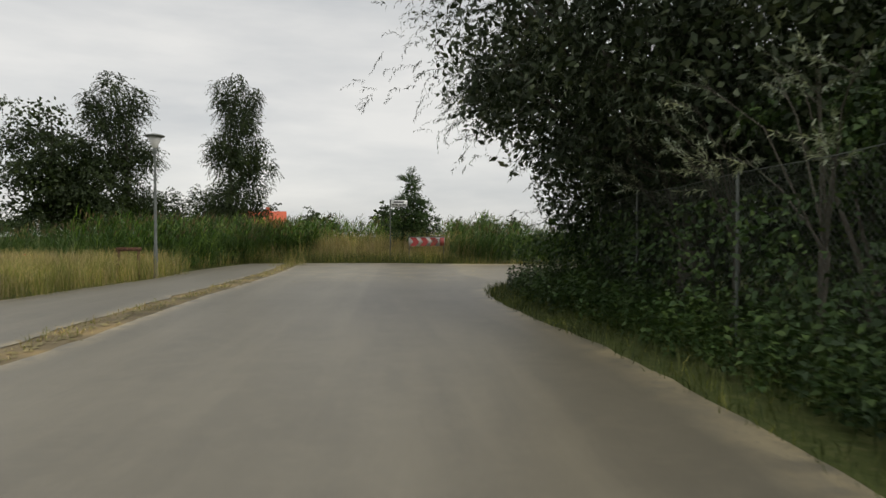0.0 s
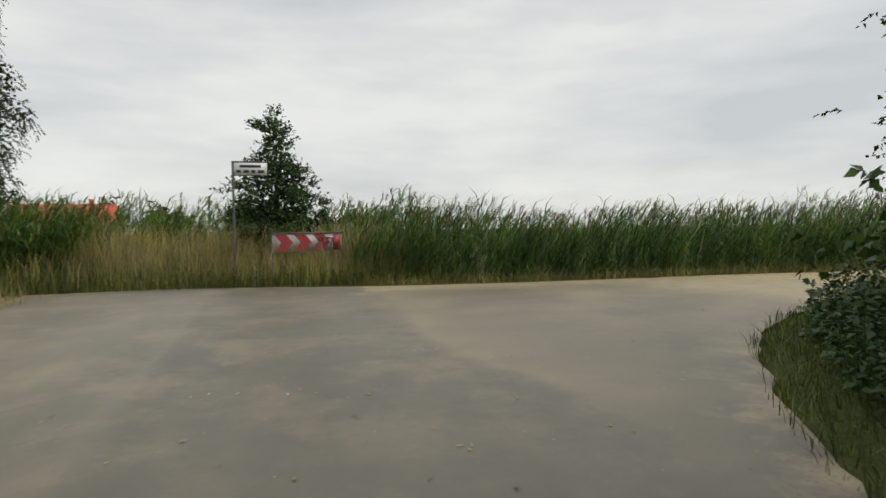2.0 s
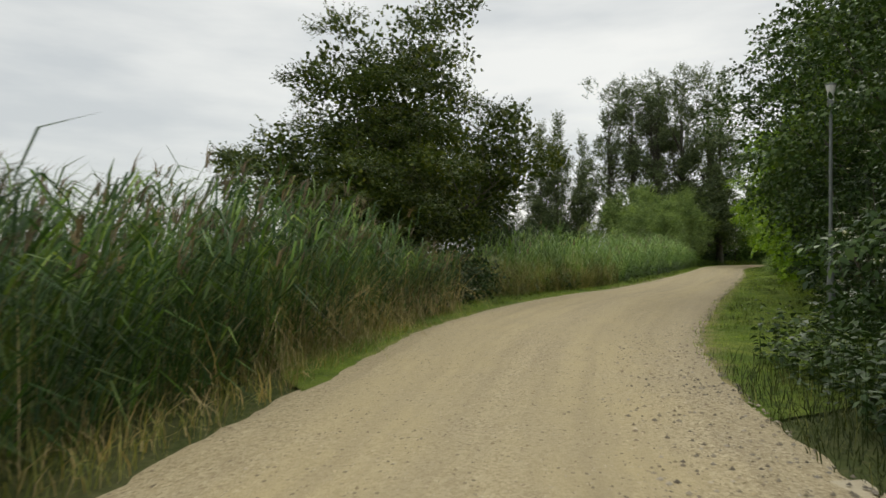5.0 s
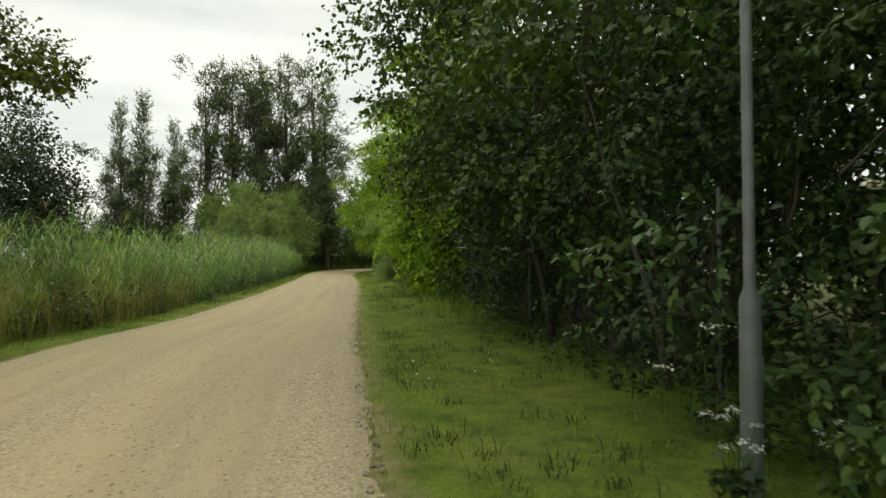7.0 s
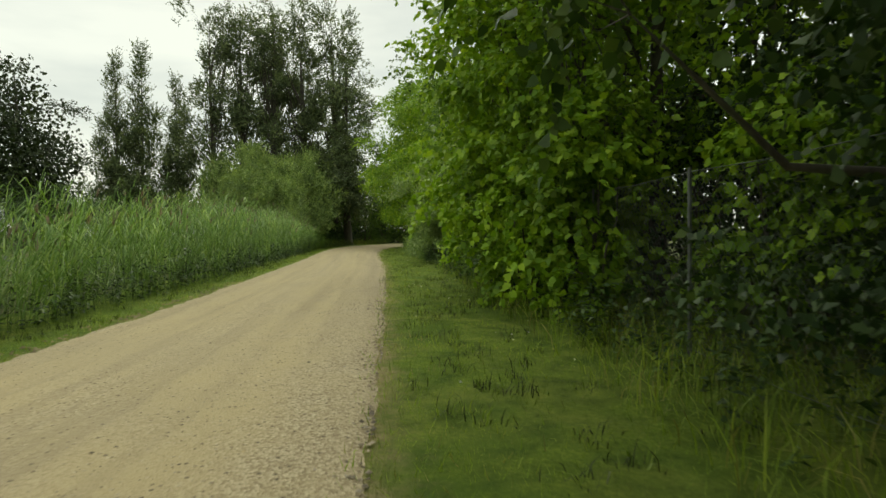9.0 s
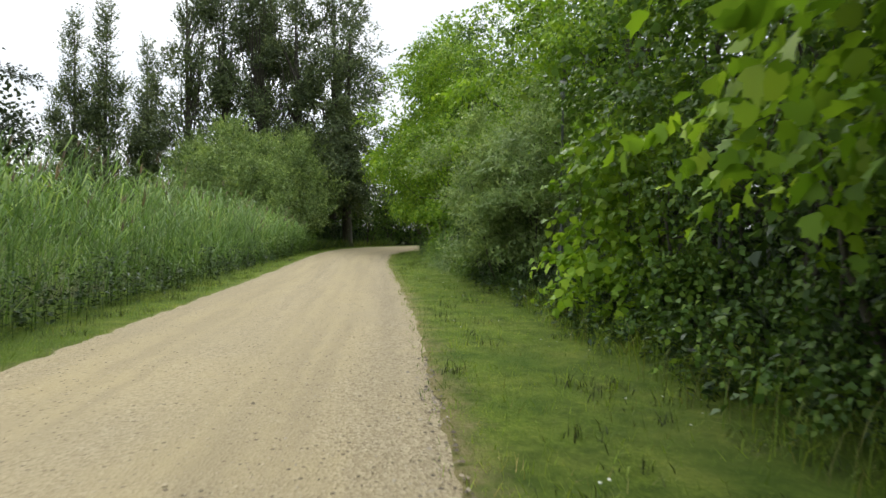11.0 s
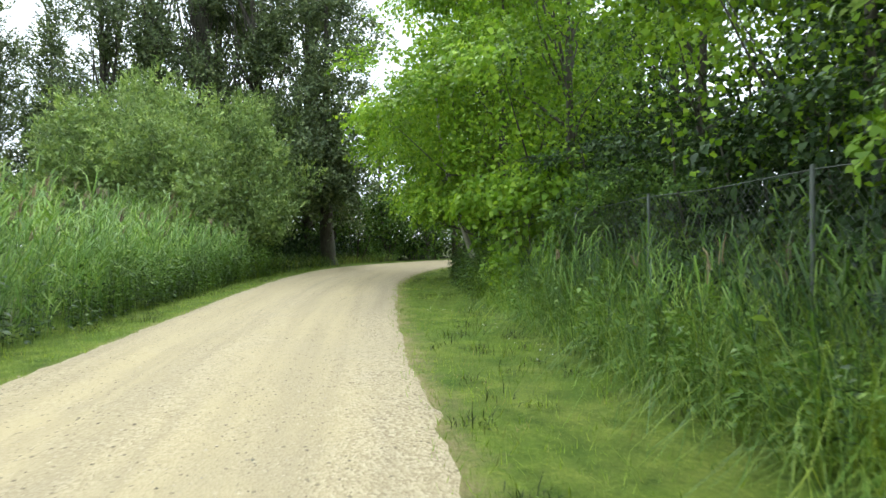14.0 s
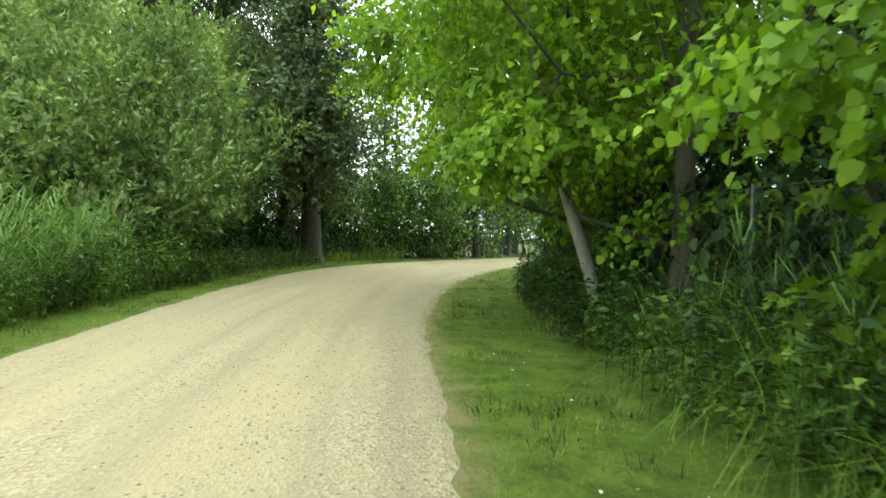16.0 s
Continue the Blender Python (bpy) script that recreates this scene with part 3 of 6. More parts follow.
def strip(name, a, b, z, mat, label, category, across=6, wobble=0.05, crown=0.0, seed=0.0, kind="structure", ruts=0.0, fine=1.0):
    """A sheet between two lines with frayed sides."""
    n = max(len(a), len(b))
    q = np.linspace(0, 1, n)

    def even(p):
        return np.stack([np.interp(q, np.linspace(0, 1, len(p)), p[:, k]) for k in (0, 1)], -1)

    a, b = even(a), even(b)
    v = []
    for i in range(n):
        d = unit((b[i] - a[i])[None])[0]
        wa = wobble * (noise.noise((a[i][0] * 1.7 * fine, a[i][1] * 1.7 * fine, seed)) + 0.35 * noise.noise((a[i][0] * 4 * fine, a[i][1] * 4 * fine, seed)))
        wb = wobble * (noise.noise((b[i][0] * 1.7 * fine, b[i][1] * 1.7 * fine, seed + 5)) + 0.35 * noise.noise((b[i][0] * 4 * fine, b[i][1] * 4 * fine, seed + 5)))
        lo, hi = a[i] + d * wa, b[i] + d * wb
        for j in range(across + 1):
            u = j / across
            x, y = lo + (hi - lo) * u
            run = min(1.0, max(0.0, (i - 45) / 50))
            h = z + crown * (1 - (2 * u - 1) ** 2) * run
            if ruts:
                h += run * (0.015 * noise.noise((x * 0.5, y * 0.5, 3)) - ruts * (math.exp(-((u - 0.27) / 0.07) ** 2) + math.exp(-((u - 0.7) / 0.07) ** 2)))
                h -= 0.03 * max(0.0, 0.75 + noise.noise((x * 0.8, y * 0.8, 9)) + 0.5 * noise.noise((x * 3, y * 3, 9)) - i / 14)
            v.append((x, y, h - (0.03 if (j in (0, across) or i == 0) and crown else 0)))
    i, j = np.meshgrid(np.arange(n - 1), np.arange(across), indexing="ij")
    k = (i * (across + 1) + j).ravel()
    buf = Buffer()
    buf.add(v, np.stack([k, k + across + 1, k + across + 2, k + 1], -1))
    ob = part(name, buf, mat, None, label, True)
    me = ob.data
    idx = np.zeros(len(me.loops), np.int32)
    me.loops.foreach_get("vertex_index", idx)
    run = np.concatenate([[0], np.cumsum(np.linalg.norm(np.diff((a + b) / 2, axis=0), axis=1))])
    uv = np.stack([(idx % (across + 1)) / across, run[idx // (across + 1)]], -1)
    me.uv_layers.new(name="plan").data.foreach_set("uv", uv.astype(np.float32).ravel())
    return tagged(ob, "", category, "", kind)


# ground: one sheet to the horizon, finer near the way
gx = np.concatenate([[-2500, -900, -400, -150, -60], np.arange(-30, 121, 1.5), [150, 250, 500, 1000, 2500]])
gy = np.concatenate([[-2500, -900, -400, -150, -60], np.arange(-20, 51, 1.5), [70, 120, 250, 500, 1000, 2500]])
gv = [(x, y, -0.035 + 0.02 * noise.noise((x * 0.3, y * 0.3, 0))) for x in gx for y in gy]
gi, gj = np.meshgrid(np.arange(len(gx) - 1), np.arange(len(gy) - 1), indexing="ij")
gk = (gi * len(gy) + gj).ravel()
gbuf = Buffer()
gbuf.add(gv, np.stack([gk, gk + len(gy), gk + len(gy) + 1, gk + 1], -1))
tagged(part("ground", gbuf, GROUND, None, "flat meadow soil with grass and moss, reaching the horizon", True), "", "ground", "", "structure")

# the street, its far side and the pavement beside it
asp_r = R_EDGE.at(np.arange(0, R_EDGE.way(13), 0.25), np.zeros(len(np.arange(0, R_EDGE.way(13), 0.25))))
s_line = S_EDGE.at(np.arange(0, S_EDGE.length, 0.25), np.zeros(len(np.arange(0, S_EDGE.length, 0.25))))
far_side = smoothed([(-6.6, 29.5), (-3.8, 30.0), (-1.5, 29.5), (0.4, 29.0), (3.5, 28.7), (6, 28.7), (9.0, 28.85), (11.5, 28.85)], 0.25)
strip("road", np.vstack([s_line, far_side]), asp_r, 0.0, ASPHALT, "worn grey asphalt street with frayed edges and dust", "road", 10, 0.10, 0.0, 1)
pave_out = np.vstack([P_EDGE.p, smoothed([(-8.8, 29.3), (-6.7, 29.5)], 0.25)])
strip("pavement", pave_out, S_EDGE.at(S_EDGE.s, np.full(len(S_EDGE.s), 0.65)), -0.004, PATH_ASPHALT, "grey asphalt footway beside the street", "pavement", 5, 0.12, 0.0, 2)
strip("soil_strip", S_EDGE.at(S_EDGE.s, np.full(len(S_EDGE.s), 0.72)), S_EDGE.at(S_EDGE.s, np.full(len(S_EDGE.s), -0.04)), -0.014, SOIL, "bare brown soil between street and footway", "verge", 4, 0.1, 0.0, 6)
wr0, wl0 = R_EDGE.way(10.6), L_EDGE.way(7.6)
gr_r = R_EDGE.at(np.arange(wr0, R_EDGE.length, 0.15), np.zeros(len(np.arange(wr0, R_EDGE.length, 0.15))))
gr_l = L_EDGE.at(np.arange(wl0, L_EDGE.length, 0.15), np.zeros(len(np.arange(wl0, L_EDGE.length, 0.15))))
strip("gravel_track", gr_l, gr_r, 0.008, GRAVEL, "pale sandy gravel track with worn wheel ruts", "gravel track", 20, 0.09, 0.035, 3, "structure", 0.022, 1.6)
for edge, d0, d1, w0, mat in ((R_EDGE, 0.12, -4.2, R_EDGE.way(14), LAWN_WIDE), (L_EDGE, -0.3, 2.2, L_EDGE.way(14), LAWN_NARROW)):
    q = np.arange(w0, edge.length, 0.14)
    grow = np.clip((q - w0) / 4.0, 0.02, 1)
    strip("verge", edge.at(q, np.full(len(q), d0)), edge.at(q, d0 + (d1 - d0) * grow), -0.006, mat, "mown green grass verge beside the track", "verge", 5, 0.12, 0, 8)

# ---- plants ----
PROTO = {}


def crown_points(rng, blobs, n, shell, lump, seed, bough=0.0, each=14, tall=0.42):
    """Places all through a crown; with bough, gathered into flat sprays of that width."""
    b = np.array(blobs, float)
    w = (b[:, 3] * b[:, 4] + b[:, 4] * b[:, 5] + b[:, 3] * b[:, 5])
    m = n if not bough else max(10, n // each)
    pick = rng.choice(len(b), m, p=w / w.sum())
    d = unit(rng.normal(size=(m, 3)))
    frac = rng.random(m) ** (1 / shell)
    nz = np.array([noise.noise((x * 2.1 + seed, y * 2.1, z * 2.1 + i * 3.7)) + 0.5 * noise.noise((x * 5 + seed, y * 5, z * 5 + i)) for (x, y, z), i in zip(d.tolist(), pick.tolist())])
    p = b[pick, :3] + d * b[pick, 3:] * (frac * (1 + lump * nz))[:, None]
    if bough:
        k = rng.integers(0, m, n)
        flat = unit(d[k] * np.array([1, 1, 0.3]))
        size = bough * rng.uniform(0.6, 1.3, m)[k][:, None]
        off = unit(rng.normal(0, 1, (n, 3))) * (1.75 * rng.random(n) ** 0.45)[:, None] * np.array([1, 1, tall]) * size
        off[:, 2] -= 0.35 * (off * flat).sum(1) * (tall < 1)
        return p[k] + off, unit(d[k] + 0.9 * unit(off)), p
    return p, d, p


def foliage(buf, rng, blobs, twigs, per, twig_len, leaf, aspect, shape, shell=3.0, lump=0.4, droop=0.2, up=0.3, seed=0.0, gap=-1.0, mat=0, floor=0.05, spray=0.6, bough=0.0, each=14, tall=0.42, hem=None):
    """Twigs all through a crown, each with leaves along it. Returns where the twigs and their boughs stand."""
    p, d, boughs = crown_points(rng, blobs, twigs, shell, lump, seed, bough, each, tall)
    keep = p[:, 2] > floor
    if hem:
        keep &= p[:, 2] > hem[1] * (np.hypot(p[:, 0], p[:, 1]) - hem[0])
    if gap > -1:
        keep &= np.array([noise.noise((x * 0.75 + seed, y * 0.75, z * 0.75)) for x, y, z in p.tolist()]) > gap
    p, d = p[keep], d[keep]
    n = len(p)
    way = unit(d * np.array([1, 1, 0.6]) + rng.normal(0, 0.45, (n, 3)) + np.array([0, 0, up - droop]))
    s = (np.arange(per) + 0.5) / per
    ln = twig_len * rng.uniform(0.6, 1.3, n)
    q = p[:, None] + way[:, None] * (s[None, :, None] * ln[:, None, None])
    q[..., 2] -= droop * (s ** 2)[None] * ln[:, None]
    turn = rng.normal(0, 1, (n, per, 3))
    lean = np.array([0, 0, -droop * 1.2])
    axis = unit(way[:, None] * 0.7 + turn * spray + lean)
    nrm = unit(np.array([0, 0, 0.75]) + 0.75 * d[:, None] + rng.normal(0, 0.45, (n, per, 3)))
    size = leaf * rng.uniform(0.6, 1.25, n * per)
    leaves(buf, q.reshape(-1, 3), axis.reshape(-1, 3), nrm.reshape(-1, 3), size, size * aspect, shape, mat)
    return p, boughs


def core(buf, rng, blobs, n, leaf, seed, reach=0.66, mat=0, hem=None, wide=0.8, shape=OVAL):
    """Large shaded leaves deep inside a crown."""
    b = np.array([(x, y, z, reach * rx, reach * ry, reach * rz) for x, y, z, rx, ry, rz in blobs])
    p, d, _ = crown_points(rng, b, n, 2.4, 0.15, seed)
    p = p[p[:, 2] > 0.15]
    if hem:
        p = p[p[:, 2] > hem[1] * (np.hypot(p[:, 0], p[:, 1]) - hem[0])]
    leaves(buf, p, rng.normal(0, 1, p.shape), rng.normal(0, 1, p.shape), leaf * rng.uniform(0.7, 1.2, len(p)), leaf * wide, shape, mat)


def limbs(buf, rng, trunk_pts, trunk_r, targets, thick, twig_src=None, bend=0.2):
    """Trunk, main limbs to the targets and thin twigs."""
    tube(buf, trunk_pts, trunk_r, 8)
    tp = np.asarray(trunk_pts, float)
    ends = []
    for t in targets:
        low = t[2] * rng.uniform(0.4, 0.75)
        low = min(max(low, tp[0, 2] + 0.15), tp[-1, 2])
        a = np.array([np.interp(low, tp[:, 2], tp[:, k]) for k in (0, 1)] + [low])
        t = a + (t - a) * 0.85
        mid = a + (t - a) * 0.5 + rng.normal(0, bend, 3) + np.array([0, 0, -0.1 * np.linalg.norm(t - a)])
        pts = np.array([a, a + (mid - a) * 0.55, mid, mid + (t - mid) * 0.6, t])
        r = min(thick * (0.5 + 0.5 * rng.random()), 0.018 * np.linalg.norm(t - a) + 0.008)
        tube(buf, pts, [r, r * 0.75, r * 0.55, r * 0.33, r * 0.1], 5)
        ends.append(pts)
    if twig_src is not None:
        nodes = np.concatenate([e[2:] for e in ends])
        for t in twig_src:
            a = nodes[np.argmin(((nodes - t) ** 2).sum(1))]
            m = (a + t) / 2 + rng.normal(0, 0.08, 3)
            r = min(thick * 0.12, 0.012)
            tube(buf, [a, m, t], [r, r * 0.6, r * 0.3], 3)


def plant(kind, m, label="", group=""):
    """A plant of a kind at the pose m: built once, then copied."""
    if kind not in PROTO:
        PROTO[kind] = KINDS[kind]()
        PROTO[kind].matrix_basis = m
        ob = PROTO[kind]
    else:
        sx, sy, sz = PROTO[kind].scale
        ob = copy_thing(PROTO[kind], m @ Matrix.Diagonal((1 / sx, 1 / sy, 1 / sz, 1)))
    return tagged(ob, label, "", group)


def spot(x, y, turn=0.0, scale=1.0, tall=1.0, z=-0.03):
    return Matrix.Translation((x, y, z)) @ Matrix.Rotation(radians(turn), 4, "Z") @ Matrix.Diagonal((scale, scale, scale * tall, 1))


def tree(name, seed, blobs, trunk_top, trunk_r, n_limbs, twigs, per, twig_len, leaf, aspect, shape, leaf_mat, bark, label, category, wander=0.25, stems=1, twig_count=60, cores=(400, 0.3), **kw):
    rng = np.random.default_rng(seed)
    root = thing(name, Matrix.Identity(4), label, category)
    cb = Buffer()
    p, boughs = foliage(cb, rng, blobs, twigs, per, twig_len, leaf, aspect, shape, seed=seed * 1.37, **kw)
    core(cb, rng, blobs, *cores[:2], seed * 2.1, *cores[2:], hem=kw.get("hem"), wide=min(0.8, max(0.55, aspect * 1.8)), shape=OVAL)
    tb = Buffer()
    low = kw.get("hem")
    boughs = boughs[boughs[:, 2] > 0.3]
    if low:
        boughs = boughs[boughs[:, 2] > low[1] * (np.hypot(boughs[:, 0], boughs[:, 1]) - low[0])]
    if kw.get("gap", -1) > -1:
        boughs = boughs[np.array([noise.noise((x * 0.75 + seed * 1.37, y * 0.75, z * 0.75)) for x, y, z in boughs.tolist()]) > kw["gap"]]
    if len(boughs) < n_limbs + twig_count:
        boughs = np.vstack([boughs, p])
    share = np.array_split(rng.permutation(min(len(boughs), n_limbs + twig_count + 40)), stems)
    for k in range(stems):
        off = np.zeros(2) if stems == 1 else rng.normal(0, 0.16, 2)
        k_n = 7
        hs = np.linspace(0, 1, k_n)
        path = np.stack([off[0] * (1 + 2 * hs) + np.cumsum(rng.normal(0, wander / k_n, k_n)), off[1] * (1 + 2 * hs) + np.cumsum(rng.normal(0, wander / k_n, k_n)), hs * trunk_top * (1 if k == 0 else rng.uniform(0.6, 0.85))], -1)
        path[0, :2] = off
        rad = trunk_r / math.sqrt(stems) * (1.1 - 1.02 * hs)
        rad[0] *= 1.3
        mine = boughs[share[k]]
        limbs(tb, rng, path, rad, mine[: max(2, n_limbs // stems)], trunk_r * 0.4 / math.sqrt(stems), mine[-(twig_count // stems):] if twig_count else None)
    part("trunk", tb, bark, root, "", True)
    part("crown", cb, leaf_mat, root)
    return root


def billow(blobs, n, small, large, tall, seed, shrink=0.88):
    """The crown's main masses drawn in a little, with lesser clumps standing out of them all round."""
    rng = np.random.default_rng(seed)
    w = np.array([b[3] * b[5] for b in blobs])
    out = [(x, y, z, rx * shrink, ry * shrink, rz * shrink) for x, y, z, rx, ry, rz in blobs]
    for k in rng.choice(len(blobs), n, p=w / w.sum()):
        x, y, z, rx, ry, rz = blobs[k]
        d = unit(rng.normal(0, 1, 3) + np.array([0, 0, 0.25]))
        r = rng.uniform(small, large)
        s = rng.uniform(0.8, 1.02)
        out.append((x + d[0] * rx * s, y + d[1] * ry * s, max(z + d[2] * rz * s, r * tall * 0.8), r, r, r * tall))
    return out


def make_birch():
    blobs = billow([(0.0, 0, 4.2, 1.6, 1.7, 2.6), (0.2, 0, 7.0, 1.5, 1.5, 2.5), (0.4, 0.1, 9.0, 1.3, 1.3, 1.7), (-1.9, 0.2, 2.9, 1.0, 1.2, 1.7), (1.6, -0.3, 5.0, 0.75, 0.9, 2.2), (-1.1, 0.2, 6.4, 0.7, 0.8, 1.3), (0.3, 0, 2.4, 1.6, 1.7, 1.5)], 30, 0.4, 0.8, 1.5, 4)
    return tree("birch_tree", 3, blobs, 9.6, 0.16, 22, 5000, 9, 0.42, 0.1, 0.65, OVAL, LEAF_BIRCH_BACKLIT, BARK, "tall birch with hanging twigs above the reeds, backlit dark in its leaf colour", "tree", shell=2.6, lump=0.25, droop=0.6, up=0.2, gap=-0.4, bough=0.0, each=40, tall=1.1, spray=0.4, cores=(9000, 0.14, 0.9))


def make_round_tree():
    blobs = [(0, 0, 4.4, 3.3, 3.3, 3.6), (0.7, 0.4, 7.2, 2.2, 2.2, 2.6), (-1.7, 0, 3.6, 2.3, 2.3, 2.6), (1.9, -0.6, 3.4, 2.1, 2.1, 2.8)]
    return tree("broadleaf_tree", 5, blobs, 8.4, 0.22, 22, 2800, 9, 0.6, 0.13, 0.65, OVAL, LEAF_BIRCH_BACKLIT, BARK, "dark rounded broadleaf tree behind the meadow", "tree", shell=2.8, lump=0.5, droop=0.5, gap=-0.6, bough=0.5, each=60, cores=(4200, 0.24, 0.86), twig_count=0)


def make_far_round():
    blobs = [(0, 0, 4.4, 3.3, 3.3, 3.6), (0.7, 0.4, 7.2, 2.2, 2.2, 2.6), (-1.7, 0, 3.6, 2.3, 2.3, 2.6), (1.9, -0.6, 3.4, 2.1, 2.1, 2.8)]
    return tree("broadleaf_tree", 5, blobs, 8.4, 0.22, 22, 2100, 8, 0.5, 0.12, 0.65, OVAL, LEAF_BIRCH_BACKLIT, BARK, "dark broadleaf tree beyond the reeds", "tree", shell=2.8, lump=0.55, droop=0.2, gap=-0.6, bough=0.6, each=55, cores=(4600, 0.22, 0.88), twig_count=40)


def make_small_tree():
    blobs = [(0, 0, 1.2, 1.45, 1.45, 1.0), (0, 0, 2.0, 1.15, 1.15, 1.0), (0.05, 0, 2.8, 0.78, 0.78, 0.9), (0, 0, 3.6, 0.36, 0.36, 0.8)]
    return tree("young_tree", 7, blobs, 4.1, 0.06, 22, 2600, 8, 0.3, 0.08, 0.75, OVAL, LEAF_SHADED, BARK, "small dark cone-shaped young tree", "tree", shell=2.4, lump=0.5, droop=0.1, up=0.6, gap=-0.3, wander=0.1, bough=0.1, cores=(1400, 0.14, 0.8))


def make_willow():
    blobs = [(0, 0, 5.6, 4.1, 4.1, 3.8), (-2.3, -0.4, 4.6, 2.7, 2.8, 2.6), (0.4, -2.4, 4.0, 2.6, 2.4, 2.4), (0.3, 2.2, 3.4, 2.4, 2.4, 2.8), (0, 0, 8.2, 2.4, 2.4, 2.0), (0.8, -0.5, 2.2, 2.2, 3.0, 1.6), (-1.7, 3.2, 4.9, 2.1, 2.1, 2.0), (-0.9, 3.0, 3.0, 1.9, 2.0, 2.0), (-3.0, 2.7, 4.6, 1.2, 1.2, 1.2), (-3.5, 3.5, 4.5, 0.8, 0.9, 1.1)]
    return tree("willow_tree", 11, blobs, 7.5, 0.28, 26, 9500, 12, 0.42, 0.098, 0.22, OVAL, LEAF_WILLOW_BACKLIT, BARK, "large willow with narrow silvery leaves overhanging the street, backlit dark in its leaf colour", "tree", shell=2.6, lump=0.4, droop=0.3, gap=-1.0, spray=0.4, each=30, twig_count=260, bough=0.6, cores=(30000, 0.17, 0.92))


def make_thorn():
    blobs = billow([(0, 0, 3.0, 2.9, 2.7, 2.0), (0.4, 0, 4.8, 2.3, 2.3, 1.8), (-1.7, 0.3, 2.6, 2.0, 2.0, 1.5), (1.6, -0.2, 2.4, 1.7, 1.7, 1.6), (0.2, 0, 1.2, 2.6, 2.4, 1.2)], 40, 0.4, 0.75, 0.6, 7, 0.86)
    return tree("hawthorn_tree", 13, blobs, 5.4, 0.2, 26, 6500, 9, 0.34, 0.062, 0.75, OVAL, LEAF_HAW, BARK, "broad hawthorn with layered yellow-green foliage beside the track", "tree", shell=2.8, lump=0.35, droop=0.05, up=0.2, gap=-0.45, stems=3, twig_count=220, bough=0.3, tall=0.3, each=80, cores=(11000, 0.12, 0.88))


def make_poplar(seed, h, wide):
    def build():
        blobs = [(0, 0, h * 0.26, wide * 0.95, wide * 0.95, h * 0.17), (0.3, 0.1, h * 0.48, wide * 1.1, wide * 1.1, h * 0.2), (-0.3, 0, h * 0.68, wide, wide, h * 0.19), (0.2, 0, h * 0.87, wide * 0.8, wide * 0.8, h * 0.13)]
        return tree("poplar_tree", seed, blobs, h * 0.93, 0.3, 60, 4200, 7, 0.7, 0.18, 0.85, OVAL, LEAF_POPLAR, BARK, "tall dark poplar with ascending branches and sky gaps", "tree", shell=2.2, lump=0.3, droop=-0.1, up=0.4, gap=-0.14, wander=0.8, twig_count=120, bough=0.65, tall=1.3, each=110, cores=(900, 0.2, 0.5))
    return build


def make_sparse_poplar():
    h = 20.0
    blobs = billow([(0, 0, h * 0.2, 3.4, 3.4, h * 0.2), (0, 0, h * 0.4, 2.6, 2.6, h * 0.2), (0, 0, h * 0.6, 1.6, 1.6, h * 0.19), (0, 0, h * 0.78, 0.8, 0.8, h * 0.15), (0, 0, h * 0.93, 0.3, 0.3, h * 0.1)], 70, 0.3, 0.6, 2.0, 9, 0.75)
    return tree("young_poplar_tree", 23, blobs, h * 0.96, 0.18, 60, 4600, 7, 0.7, 0.17, 0.75, OVAL, LEAF_POPLAR, BARK, "slender thin-leaved young poplar against the sky", "tree", shell=1.9, lump=0.2, droop=-0.3, up=0.7, gap=-0.28, each=45, wander=0.3, twig_count=100, bough=0.0, tall=1.8, cores=(500, 0.18))


def make_sallow():
    blobs = billow([(0, 0, 2.0, 2.7, 2.7, 2.1), (0.6, 0.3, 3.9, 2.1, 2.1, 1.8), (-1.4, 0, 2.9, 1.9, 1.9, 1.8), (1.5, -0.6, 2.6, 1.9, 1.9, 1.9), (0, 0, 5.0, 1.2, 1.2, 1.2)], 36, 0.45, 0.9, 1.0, 6, 0.64)
    return tree("sallow_bush", 29, blobs, 4.0, 0.14, 30, 2100, 8, 0.36, 0.17, 0.4, OVAL, LEAF_SALLOW, BARK, "billowing pale green willow bush behind the reeds", "bush", shell=3.0, lump=0.15, droop=0.0, up=0.7, gap=-0.5, spray=0.4, stems=5, twig_count=90, bough=0.0, tall=0.7, each=70, hem=None, cores=(4200, 0.16, 0.86))


def make_hazel():
    blobs = [(0, 0, 1.6, 1.5, 1.5, 1.6), (0.2, 0, 2.9, 1.4, 1.4, 1.3), (-0.6, 0.3, 2.2, 1.3, 1.2, 1.5), (0.5, -0.4, 0.8, 1.4, 1.4, 0.9)]
    return tree("hazel_bush", 31, blobs, 3.2, 0.09, 18, 900, 8, 0.3, 0.07, 0.78, OVAL, LEAF_MID, BARK, "dense green hazel bush beside the grass verge", "bush", shell=2.8, lump=0.5, droop=0.3, up=0.2, gap=-0.4, stems=5, twig_count=50, bough=0.3, each=60, hem=(1.45, 1.2), cores=(1800, 0.08))


